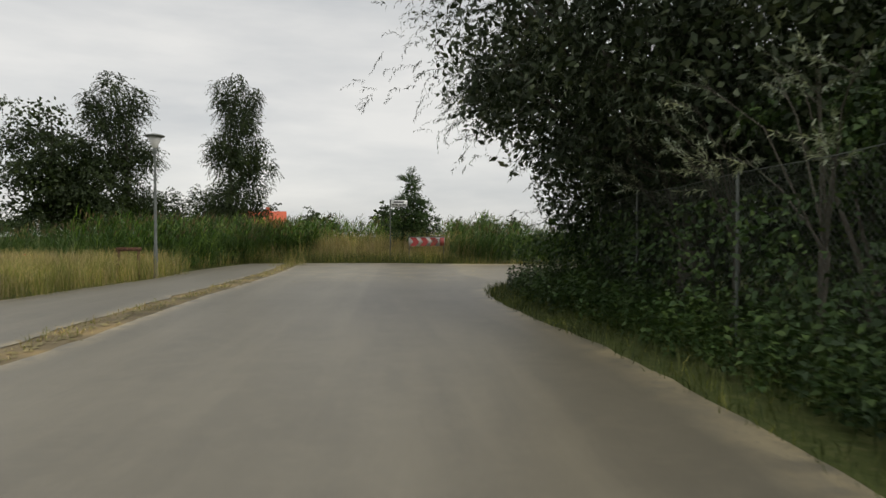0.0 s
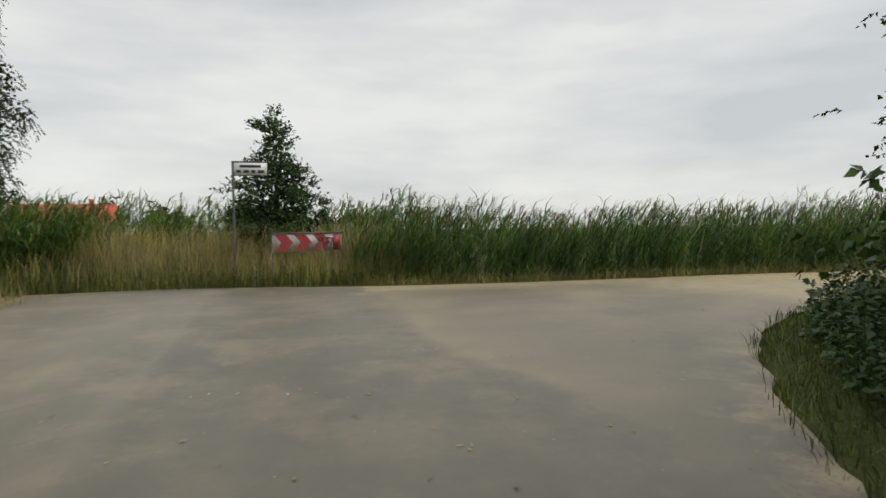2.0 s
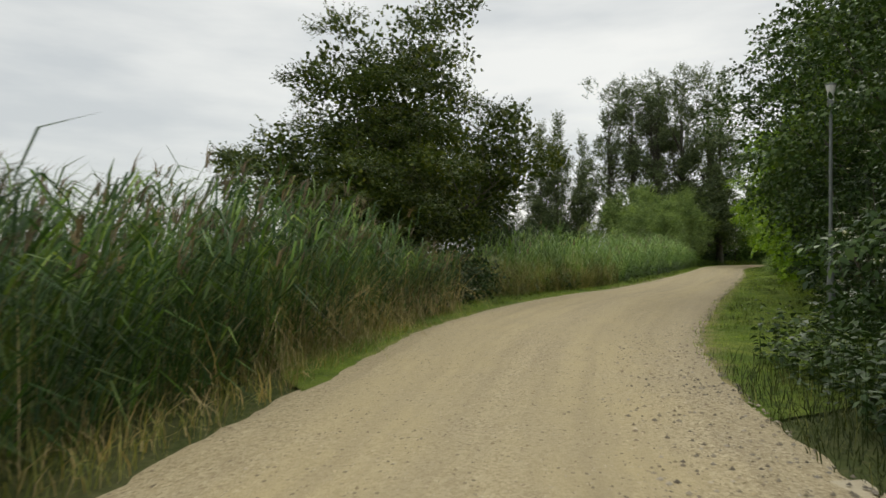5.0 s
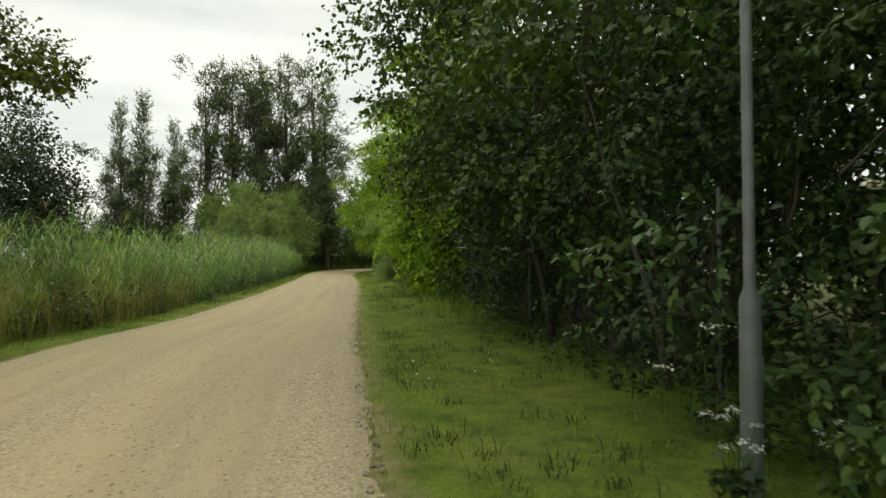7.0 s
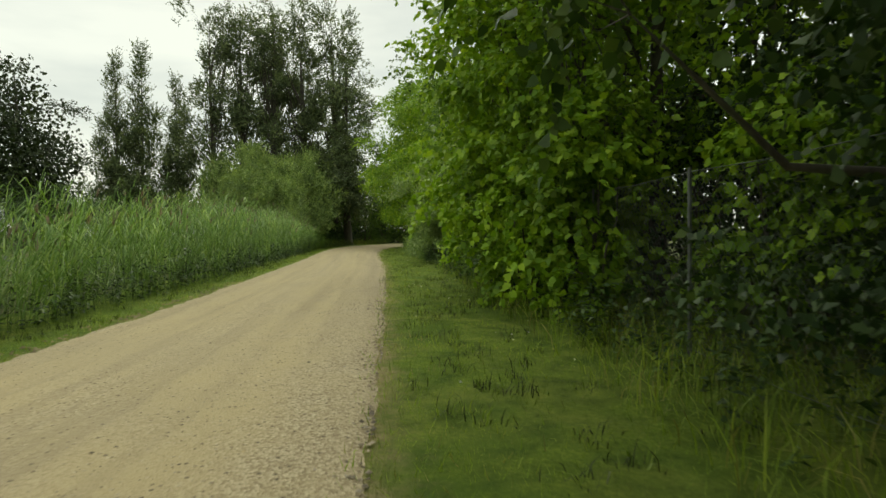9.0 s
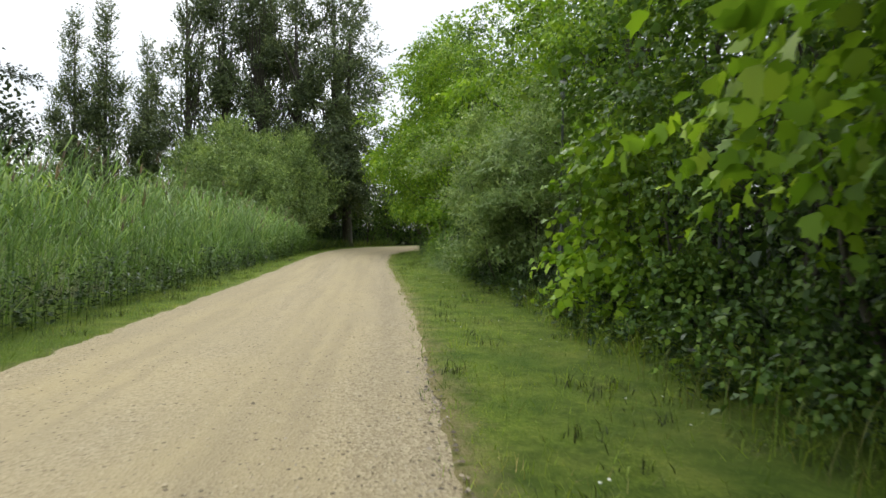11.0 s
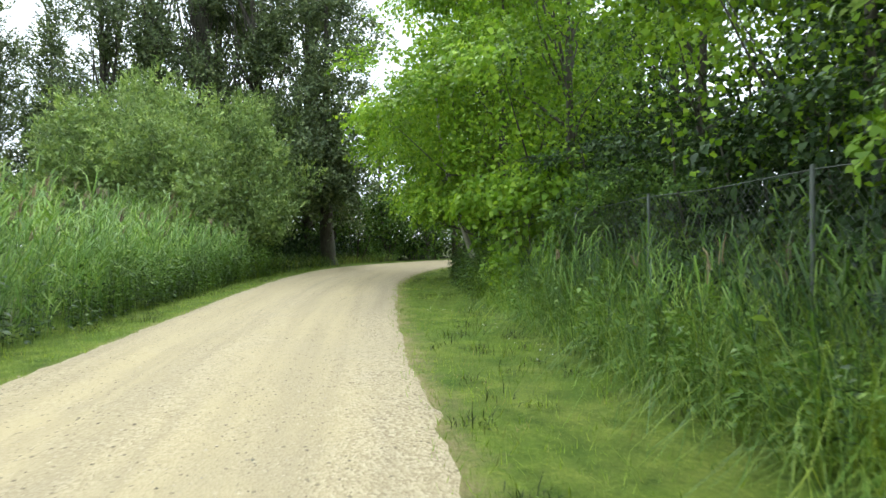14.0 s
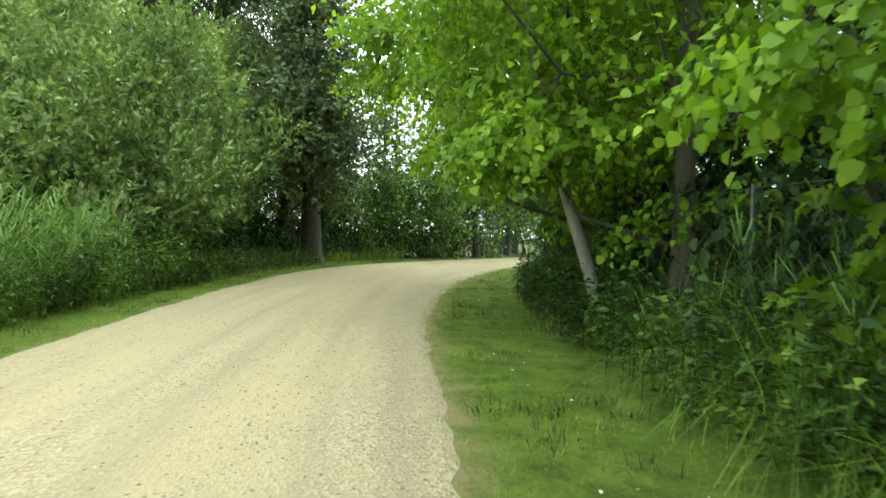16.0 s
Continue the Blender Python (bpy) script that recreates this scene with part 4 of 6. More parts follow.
# the hazel's crown again, in leaves coloured for shade
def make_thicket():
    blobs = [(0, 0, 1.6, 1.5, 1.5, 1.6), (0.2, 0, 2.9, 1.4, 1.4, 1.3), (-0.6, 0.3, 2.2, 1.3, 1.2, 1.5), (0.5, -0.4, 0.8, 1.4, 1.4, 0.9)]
    return tree("thicket_bush", 33, blobs, 3.2, 0.09, 18, 560, 8, 0.3, 0.075, 0.78, OVAL, LEAF_SHADED, BARK, "dense thicket bush, its leaves coloured dark for shade", "bush", shell=2.8, lump=0.5, droop=0.3, up=0.2, gap=-0.4, stems=5, twig_count=50, bough=0.3, each=16, hem=(1.45, 1.2), cores=(1600, 0.09, 0.76))


def make_osier():
    blobs = [(0, 0, 1.5, 1.5, 1.5, 1.6), (0.1, 0.1, 2.9, 1.4, 1.4, 1.5), (-0.6, 0.2, 2.1, 1.4, 1.3, 1.5), (0.6, -0.3, 0.9, 1.5, 1.5, 1.0), (0, 0, 4.0, 0.9, 0.9, 1.0)]
    return tree("osier_bush", 37, blobs, 3.6, 0.05, 18, 2000, 9, 0.34, 0.105, 0.36, LONG, LEAF_OSIER, BARK, "grey-green broad-leaved willow bush by the track", "bush", shell=2.8, lump=0.5, droop=0.15, up=0.45, gap=-0.4, stems=5, twig_count=60, bough=0.32, each=50, cores=(2600, 0.07))


OAK_BLOBS = [(0, 0, 4.8, 2.9, 2.9, 3.2), (0.3, 0.2, 7.8, 2.4, 2.4, 2.4), (-1.2, 0.4, 3.2, 2.3, 2.3, 2.2), (1.2, -0.5, 3.6, 2.3, 2.3, 2.4), (0, 0, 9.6, 1.4, 1.4, 1.3)]


def make_oak():
    return tree("hedge_tree", 41, OAK_BLOBS, 8.8, 0.11, 26, 1500, 9, 0.5, 0.085, 0.75, BROAD, LEAF_MID, BARK, "tall fresh green broadleaf tree in the roadside hedge", "tree", shell=3.0, lump=0.55, droop=0.25, up=0.2, gap=-0.3, twig_count=90, bough=0.55, each=70, hem=(1.3, 2.1), tall=0.3, cores=(5200, 0.085, 0.72))


# the oak's form with hedge shade put into the leaf colour
def make_dark_oak():
    return tree("hedge_tree", 40, OAK_BLOBS, 8.8, 0.11, 26, 1500, 9, 0.5, 0.085, 0.75, BROAD, LEAF_HEDGE_SHADED, BARK, "tall hedge tree with shade put into its leaf colour", "tree", shell=3.0, lump=0.42, droop=0.25, up=0.2, gap=-0.3, twig_count=90, bough=0.55, each=70, hem=(1.3, 2.1), tall=0.3, cores=(5600, 0.1, 0.8))


# wood in shade-coloured leaves; bend_wood below has the lit green
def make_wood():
    return tree("woodland_tree", 42, OAK_BLOBS + [(0.3, 0, 1.6, 2.3, 2.3, 1.6)], 8.8, 0.2, 20, 520, 7, 0.6, 0.15, 0.75, OVAL, LEAF_SHADED, BARK, "broadleaf tree deep in the wood, shade put into its leaf colour", "tree", shell=2.8, lump=0.6, droop=0.2, up=0.2, gap=-0.36, twig_count=30, bough=0.55, each=36, cores=(1300, 0.3))


def make_bend_wood():
    return tree("woodland_tree", 44, OAK_BLOBS + [(0.3, 0, 1.6, 2.3, 2.3, 1.6)], 8.8, 0.2, 20, 800, 7, 0.6, 0.15, 0.75, OVAL, LEAF_MID, BARK, "green broadleaf tree in the wood beyond the bend", "tree", shell=2.8, lump=0.6, droop=0.2, up=0.2, gap=-0.3, twig_count=30, bough=0.55, each=36, cores=(1300, 0.27))


def make_maple():
    blobs = [(0, 0, 4.6, 2.7, 2.7, 2.8), (0.2, 0.1, 7.4, 2.2, 2.2, 2.1), (-1.0, 0.4, 3.0, 2.1, 2.1, 1.8), (1.0, -0.5, 3.4, 2.1, 2.1, 2.0), (0, 0, 9.0, 1.2, 1.2, 1.2)]
    return tree("maple_tree", 43, blobs, 8.2, 0.12, 24, 1800, 8, 0.42, 0.088, 0.95, BROAD, LEAF_LIME, BARK, "maple with bright yellow-green leaves leaning over the track", "tree", shell=3.0, lump=0.55, droop=0.35, up=0.15, gap=-0.45, twig_count=80, bough=0.6, each=80, hem=(1.7, 1.6), tall=0.26, cores=(4200, 0.11, 0.8))


def make_lime():
    blobs = [(0, 0, 7.6, 5.0, 5.0, 4.2), (0.6, 0.3, 11.2, 3.9, 3.9, 3.4), (-2.0, 0.8, 6.0, 3.4, 3.4, 2.6), (1.8, -1.2, 6.2, 3.4, 3.4, 2.8), (0.2, 2.4, 5.2, 3.2, 3.0, 2.2)]
    return tree("lime_tree", 45, blobs, 12.5, 0.3, 30, 2600, 8, 0.6, 0.14, 0.85, OVAL, LEAF_LIME, BARK, "large lime tree with bright foliage over the bend", "tree", shell=2.8, lump=0.5, droop=0.25, up=0.15, gap=-0.4, twig_count=60, bough=0.7, each=80, hem=(2.6, 1.3), cores=(3000, 0.26, 0.74))


def make_sapling():
    blobs = [(0, 0, 1.2, 0.8, 0.8, 0.9), (0.1, 0, 2.0, 0.75, 0.75, 0.8), (-0.2, 0.2, 0.6, 0.7, 0.7, 0.5)]
    return tree("maple_sapling", 47, blobs, 2.3, 0.035, 12, 330, 7, 0.3, 0.098, 1.0, LOBED, LEAF_LIME, BARK, "low maple sapling with large bright lobed leaves", "bush", shell=2.4, lump=0.4, droop=0.3, up=0.1, stems=3, twig_count=60, cores=(40, 0.1))


def make_young_maple():
    blobs = [(0, 0, 1.6, 1.2, 1.2, 1.2), (0.2, 0.1, 3.2, 1.5, 1.5, 1.3), (-0.2, 0, 4.8, 1.3, 1.3, 1.2), (0.1, 0, 6.2, 0.9, 0.9, 1.0), (0.5, 0.4, 2.3, 1.4, 1.4, 0.9)]
    return tree("young_maple", 49, blobs, 6.2, 0.07, 22, 900, 8, 0.42, 0.098, 0.95, LOBED, LEAF_LIME, BARK, "young maple with tiers of large bright green leaves", "tree", shell=3.2, lump=0.5, droop=0.3, up=0.1, twig_count=90, bough=0.42, each=50, hem=(0.9, 1.5), tall=0.26, cores=(1600, 0.11))


def make_bramble():
    blobs = [(0, 0, 0.45, 1.1, 1.0, 0.6), (0.5, 0.1, 0.7, 0.8, 0.8, 0.55), (-0.6, 0, 0.5, 0.8, 0.8, 0.5)]
    return tree("bramble_bush", 53, blobs, 0.6, 0.02, 14, 520, 8, 0.3, 0.075, 0.8, OVAL, LEAF_SHADED, BARK, "low dark bramble thicket at the verge", "bush", shell=2.2, lump=0.5, droop=0.4, up=0.2, stems=4, twig_count=40, cores=(120, 0.15))


def make_elder():
    rng = np.random.default_rng(61)
    blobs = [(0, 0, 1.4, 1.3, 1.3, 1.4), (0.1, 0, 2.5, 1.2, 1.2, 1.1), (-0.5, 0.3, 1.9, 1.1, 1.1, 1.3), (0.4, -0.4, 0.7, 1.2, 1.2, 0.8)]
    root = tree("elder_bush", 59, blobs, 2.7, 0.08, 16, 800, 8, 0.34, 0.095, 0.5, LONG, LEAF_NETTLE, BARK, "elder bush with flat white flower heads", "bush", shell=2.8, lump=0.5, droop=0.3, up=0.2, gap=-0.4, stems=4, twig_count=50, bough=0.28, each=44, hem=(1.3, 1.2), cores=(1500, 0.075))
    p, d, _ = crown_points(rng, blobs, 60, 40.0, 0.3, 80.0)
    for c in p[p[:, 2] > 0.5][:34]:
        q = c + 0.12 * unit((c - np.array([0, 0, 1.5]))[None])[0] + rng.normal(0, 1, (26, 3)) * np.array([0.045, 0.045, 0.012]) + np.array([0, 0, 0.04])
        fb = Buffer()
        leaves(fb, q, rng.normal(0, 1, (26, 3)) * np.array([1, 1, 0.2]), np.array([0, 0, 1.0]) + rng.normal(0, 0.4, (26, 3)), 0.022, 0.022, OVAL)
        tagged(part("flower_head", fb, BLOSSOM, root, "flat white flower head"), "", "", "", "stuff")
    return root


def make_far_tree():
    blobs = [(0, 0, 4.0, 3.6, 3.6, 3.2), (1.2, 0, 5.8, 2.4, 2.4, 2.2), (-2.2, 0, 3.2, 2.4, 2.4, 2.2), (0, 0, 1.5, 3.4, 3.4, 1.6)]
    return tree("distant_tree", 67, blobs, 6.5, 0.3, 8, 110, 6, 0.9, 0.75, 0.8, OVAL, LEAF_BIRCH_BACKLIT, BARK, "distant dark rounded tree on the horizon", "tree", shell=2.4, lump=0.5, gap=-0.4, twig_count=0, cores=(220, 1.1))


KINDS = {"birch": make_birch, "round": make_round_tree, "round_far": make_far_round, "small": make_small_tree, "willow": make_willow, "thorn": make_thorn, "poplar_a": make_poplar(17, 24.8, 3.2), "poplar_b": make_poplar(19, 25.6, 3.7), "thin": make_sparse_poplar, "sallow": make_sallow, "hazel": make_hazel, "thicket": make_thicket, "osier": make_osier, "oak": make_oak, "dark_oak": make_dark_oak, "wood": make_wood, "bend_wood": make_bend_wood, "maple": make_maple, "sapling": make_sapling, "lime": make_lime, "young_maple": make_young_maple, "bramble": make_bramble, "elder": make_elder, "far": make_far_tree}

# round the street corner
plant("birch", spot(-13.0, 39.6, 20, 1.0))
plant("birch", spot(-20.6, 41.5, 200, 1.4, 0.72), "broad dark birch with hanging twigs behind the meadow")
plant("round", spot(-25.0, 41.0, 130, 1.12, 0.97))
plant("round", spot(-36.0, 44.0, 70, 0.75), "dark broadleaf tree at the meadow's far end")
plant("small", spot(-1.65, 33.4, 0, 1.05))
plant("willow", spot(4.6, 11.6, 0, 1.0))
plant("dark_oak", spot(7.6, 16.6, 50, 0.72), "shade-coloured tree crowding behind the willow")
plant("dark_oak", spot(5.9, 14.4, 110, 0.72), "shade-coloured tree crowding behind the willow")
plant("dark_oak", spot(8.4, 12.0, 170, 0.8), "shade-coloured tree crowding behind the willow")
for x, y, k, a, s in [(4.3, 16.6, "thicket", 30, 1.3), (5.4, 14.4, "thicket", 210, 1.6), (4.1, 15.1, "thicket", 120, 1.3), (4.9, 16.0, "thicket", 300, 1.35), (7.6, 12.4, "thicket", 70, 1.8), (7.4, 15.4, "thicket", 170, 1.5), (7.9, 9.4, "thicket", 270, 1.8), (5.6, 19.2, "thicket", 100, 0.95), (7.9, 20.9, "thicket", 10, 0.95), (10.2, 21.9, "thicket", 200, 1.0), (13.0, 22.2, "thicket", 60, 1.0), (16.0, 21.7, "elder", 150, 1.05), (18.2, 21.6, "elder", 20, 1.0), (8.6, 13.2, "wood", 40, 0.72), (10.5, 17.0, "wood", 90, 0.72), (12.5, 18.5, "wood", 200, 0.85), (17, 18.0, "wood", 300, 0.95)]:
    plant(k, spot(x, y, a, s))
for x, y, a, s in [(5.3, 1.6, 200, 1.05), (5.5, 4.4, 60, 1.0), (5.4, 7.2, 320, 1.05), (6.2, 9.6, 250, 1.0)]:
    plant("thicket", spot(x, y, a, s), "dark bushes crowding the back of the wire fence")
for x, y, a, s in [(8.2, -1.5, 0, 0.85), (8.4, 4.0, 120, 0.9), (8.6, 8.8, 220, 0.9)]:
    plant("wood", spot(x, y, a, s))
rngp = np.random.default_rng(5)
for k in range(22):
    a = radians(-62 + 72 * (k + rngp.uniform(-0.4, 0.4)) / 22)
    d = rngp.uniform(220, 330)
    plant("far", spot(d * math.sin(a), 20 + d * math.cos(a), rngp.uniform(0, 360), rngp.uniform(1.2, 2.0)), "", "trees on the horizon")

# along the track: left side
plant("thorn", spot(26.0, 32.0, 0, 1.2, 0.86))
plant("thorn", spot(28.8, 30.9, 140, 1.3, 1.12))
for x, y, a, s in [(22.4, 30.2, 60, 0.95), (24.4, 29.8, 120, 1.05), (26.4, 29.3, 200, 1.05), (27.6, 29.4, 250, 0.9)]:
    plant("bramble", spot(x, y, a, s))
for x, y, a, s, t in [(80.5, 15.4, 0, 0.95, 1.0), (82.5, 17.8, 140, 1.05, 1.0), (84.5, 14.2, 80, 1.1, 1.1), (88.5, 12.8, 160, 1.15, 1.15), (92.5, 11.6, 240, 1.15, 1.25), (89, 17, 300, 1.2, 1.25), (95, 16.5, 30, 1.3, 1.25), (99, 19, 120, 1.2, 1.2), (97.0, 10.5, 200, 1.2, 1.35)]:
    plant("sallow", spot(x, y, a, s, t))
for x, y, k, a, s in [(103.2, 19.6, "poplar_b", 60, 1.04), (102, 16.6, "poplar_a", 130, 1.1), (100.6, 13.6, "poplar_b", 200, 1.06), (99.4, 10.6, "poplar_a", 250, 1.08), (98.2, 7.6, "poplar_b", 310, 1.04), (105, 12.5, "poplar_a", 80, 1.08)]:
    plant(k, spot(x, y, a, s), "", "row of poplars")
for x, y, a, s, t in [(108, 29.7, 0, 1.15, 0.88), (108, 27.1, 90, 1.3, 0.83), (108, 23.45, 200, 1.05, 0.88)]:
    plant("thin", spot(x, y, a, s, t))
for x, y, a, s in [(100, 31, 0, 1.5), (103, 34, 70, 1.7), (98, 37, 140, 1.6), (101, 40, 210, 1.7), (104, 43, 280, 1.7), (103.5, 28.5, 30, 1.6), (104, 25.6, 100, 1.5)]:
    plant("thicket", spot(x, y, a, s), "dark bushes in a line beyond the reeds")
for x, y, a, s in [(111, 39.6, 0, 2.3), (113, 49, 80, 2.3), (106, 34.5, 150, 0.75), (108, 27, 220, 0.7), (109, 38, 20, 0.9), (112, 31, 60, 0.75)]:
    plant("round_far", spot(x, y, a, s))
for x, y, k, a, s in [(99.5, 5.6, "bend_wood", 90, 0.9), (101.5, 1.5, "bend_wood", 0, 1.0), (103, -2.5, "bend_wood", 180, 1.05), (105.5, -6, "bend_wood", 260, 1.1), (106, 4, "bend_wood", 20, 1.1), (109, -1, "bend_wood", 120, 1.2), (108, 9, "bend_wood", 200, 1.1), (98.5, 8.8, "hazel", 30, 1.25), (99.5, 4.0, "hazel", 100, 1.4), (101.8, 1.2, "hazel", 150, 1.5), (104.2, -1.8, "hazel", 170, 1.5), (106.8, -4.8, "hazel", 230, 1.5), (109.5, -8.5, "thicket", 40, 1.2), (113, -12, "bend_wood", 10, 1.2), (108, -14, "bend_wood", 80, 1.1), (103, -14, "bend_wood", 150, 1.1), (111, -6, "bend_wood", 40, 1.2), (113, 4, "bend_wood", 320, 1.2), (120, -16.4, "bend_wood", 60, 1.2), (116.5, -13.6, "thicket", 110, 1.5), (119, -17.5, "thicket", 250, 1.6)]:
    plant(k, spot(x, y, a, s), "" if k == "bend_wood" else "green undergrowth at the edge of the wood")

for x, d, s in [(81, 3.6, 1.5), (84.5, 3.8, 1.6), (88, 4.0, 1.6), (91.5, 4.4, 1.7), (95, 4.6, 1.7), (98.5, 4.8, 1.8), (102, 4.6, 1.8), (105, 4.4, 1.7), (86, 6.0, 1.8), (92, 6.6, 1.9), (98, 7.5, 2.0)]:
    x2, y2 = L_EDGE.at(L_EDGE.way(x), d)
    plant("bramble", spot(x2, y2, x * 50, s, 1.2), "low scrub on the outside of the bend")
for x, d, s in [(44, 4.8, 1.6), (48, 5.0, 1.6), (61, 5.0, 1.7), (64, 5.2, 1.8), (67, 5.0, 1.8), (70, 5.0, 1.8), (73, 5.2, 1.9), (76, 5.0, 1.9), (79, 5.0, 1.8), (83, 4.6, 1.8)]:
    x2, y2 = R_EDGE.at(R_EDGE.way(x), -d)
    plant("bramble", spot(x2, y2, x * 70, s, 1.35), "dark scrub behind the chain-link fence")

# along the track: right side, the hedge
rngh = np.random.default_rng(9)
for x, d, k, s in [(19.4, 3.2, "elder", 1.0), (21.6, 3.7, "elder", 1.0), (23.4, 3.2, "thicket", 1.0), (25.4, 3.3, "elder", 1.1), (27.4, 3.3, "thicket", 1.05), (29.4, 3.3, "elder", 1.15), (31.4, 3.3, "thicket", 1.0), (33.6, 4.8, "thicket", 0.95), (36.2, 5.2, "thicket", 0.95), (38.6, 5.3, "thicket", 1.0), (40.6, 4.2, "thicket", 0.9), (38.3, 3.1, "young_maple", 1.05), (40.2, 2.7, "young_maple", 1.3), (42.0, 2.9, "young_maple", 1.4), (37.2, 2.8, "sapling", 1.2), (38.9, 2.5, "sapling", 1.15), (40.9, 2.4, "sapling", 1.2), (35.4, 4.6, "sapling", 1.2), (33.8, 4.7, "sapling", 1.1), (43.6, 3.4, "hazel", 1.05), (45.2, 3.4, "hazel", 1.05), (46.6, 3.5, "hazel", 1.0), (34.6, 5.4, "thicket", 1.0), (47.6, 2.9, "sapling", 1.25), (48.8, 3.0, "sapling", 1.2), (53.7, 3.1, "osier", 1.05), (54.7, 2.8, "osier", 1.12), (56.5, 2.7, "osier", 1.02), (60.2, 4.4, "hazel", 0.8), (64.6, 3.6, "hazel", 0.66), (66.3, 3.5, "hazel", 0.72), (67.7, 2.8, "sapling", 1.15), (69.4, 3.0, "sapling", 1.25), (76.5, 3.2, "hazel", 0.75), (79, 3.0, "hazel", 0.85), (82, 3.0, "hazel", 0.95), (86, 3.0, "hazel", 1.0), (90, 3.2, "hazel", 1.0), (95, 3.5, "hazel", 1.0)]:
    x2, y2 = R_EDGE.at(R_EDGE.way(x), -d)
    plant(k, spot(x2, y2, rngh.uniform(0, 360), s))
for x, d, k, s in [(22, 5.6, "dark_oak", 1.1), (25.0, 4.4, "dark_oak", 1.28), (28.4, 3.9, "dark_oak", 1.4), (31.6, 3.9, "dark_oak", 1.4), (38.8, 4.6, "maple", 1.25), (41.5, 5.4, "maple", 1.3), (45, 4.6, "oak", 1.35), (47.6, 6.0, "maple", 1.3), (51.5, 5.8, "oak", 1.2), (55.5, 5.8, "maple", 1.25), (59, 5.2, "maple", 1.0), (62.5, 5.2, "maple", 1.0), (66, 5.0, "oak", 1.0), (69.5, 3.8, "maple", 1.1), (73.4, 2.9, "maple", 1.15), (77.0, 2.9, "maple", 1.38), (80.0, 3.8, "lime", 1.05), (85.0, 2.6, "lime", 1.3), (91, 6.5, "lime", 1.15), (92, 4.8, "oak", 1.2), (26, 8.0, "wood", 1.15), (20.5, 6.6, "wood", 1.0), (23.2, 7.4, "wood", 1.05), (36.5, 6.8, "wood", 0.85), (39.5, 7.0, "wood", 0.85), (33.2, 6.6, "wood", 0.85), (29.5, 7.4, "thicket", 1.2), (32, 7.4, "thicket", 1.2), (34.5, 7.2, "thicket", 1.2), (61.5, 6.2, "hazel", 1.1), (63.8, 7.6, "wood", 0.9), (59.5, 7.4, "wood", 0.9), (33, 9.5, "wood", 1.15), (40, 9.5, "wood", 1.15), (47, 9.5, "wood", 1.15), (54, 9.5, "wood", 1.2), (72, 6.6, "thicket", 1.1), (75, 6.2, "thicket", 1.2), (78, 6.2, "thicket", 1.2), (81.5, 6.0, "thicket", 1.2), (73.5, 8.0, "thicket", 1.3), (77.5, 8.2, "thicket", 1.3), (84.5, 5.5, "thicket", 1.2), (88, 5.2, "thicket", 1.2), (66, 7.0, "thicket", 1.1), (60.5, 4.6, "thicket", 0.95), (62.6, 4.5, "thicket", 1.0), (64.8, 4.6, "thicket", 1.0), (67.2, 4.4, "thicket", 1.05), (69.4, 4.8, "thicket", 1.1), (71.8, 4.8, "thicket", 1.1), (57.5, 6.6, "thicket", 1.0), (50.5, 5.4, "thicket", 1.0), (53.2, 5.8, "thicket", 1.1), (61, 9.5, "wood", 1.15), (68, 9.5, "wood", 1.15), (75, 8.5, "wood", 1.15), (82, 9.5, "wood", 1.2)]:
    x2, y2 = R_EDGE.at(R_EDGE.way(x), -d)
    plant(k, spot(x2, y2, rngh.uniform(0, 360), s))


# ---- reeds, grasses ----


def scatter(edge, s0, s1, d0, d1, per_m2, rng, power=1.0):
    n = int(abs((s1 - s0) * (d1 - d0)) * per_m2)
    s = rng.uniform(s0, s1, n)
    d = d0 + (d1 - d0) * rng.random(n) ** power
    return edge.at(s, d), s, d


def on_ground(xy, z=-0.03):
    return np.concatenate([xy, np.full((len(xy), 1), z)], 1)


def reed_stand(name, xy, height, rng, mats, label, wind=(0.8, -0.4), per=6, plumes=0.4, broad=1.0, low=0.12, young=None):
    """Reeds: a stalk each, long arching blades up it and a drooping plume; young is the share of fresh stalks."""
    buf = Buffer()
    height = np.broadcast_to(height, (len(xy),))
    pick = np.zeros(len(xy), bool) if young is None else rng.random(len(xy)) < young
    for mat, sel in ((0, ~pick), (2, pick)):
        if sel.any():
            reed_stalks(buf, xy[sel], height[sel], rng, mat, wind, per, plumes, broad, low)
    return tagged(part(name, buf, mats, None, label), "", "reeds", "", "stuff")


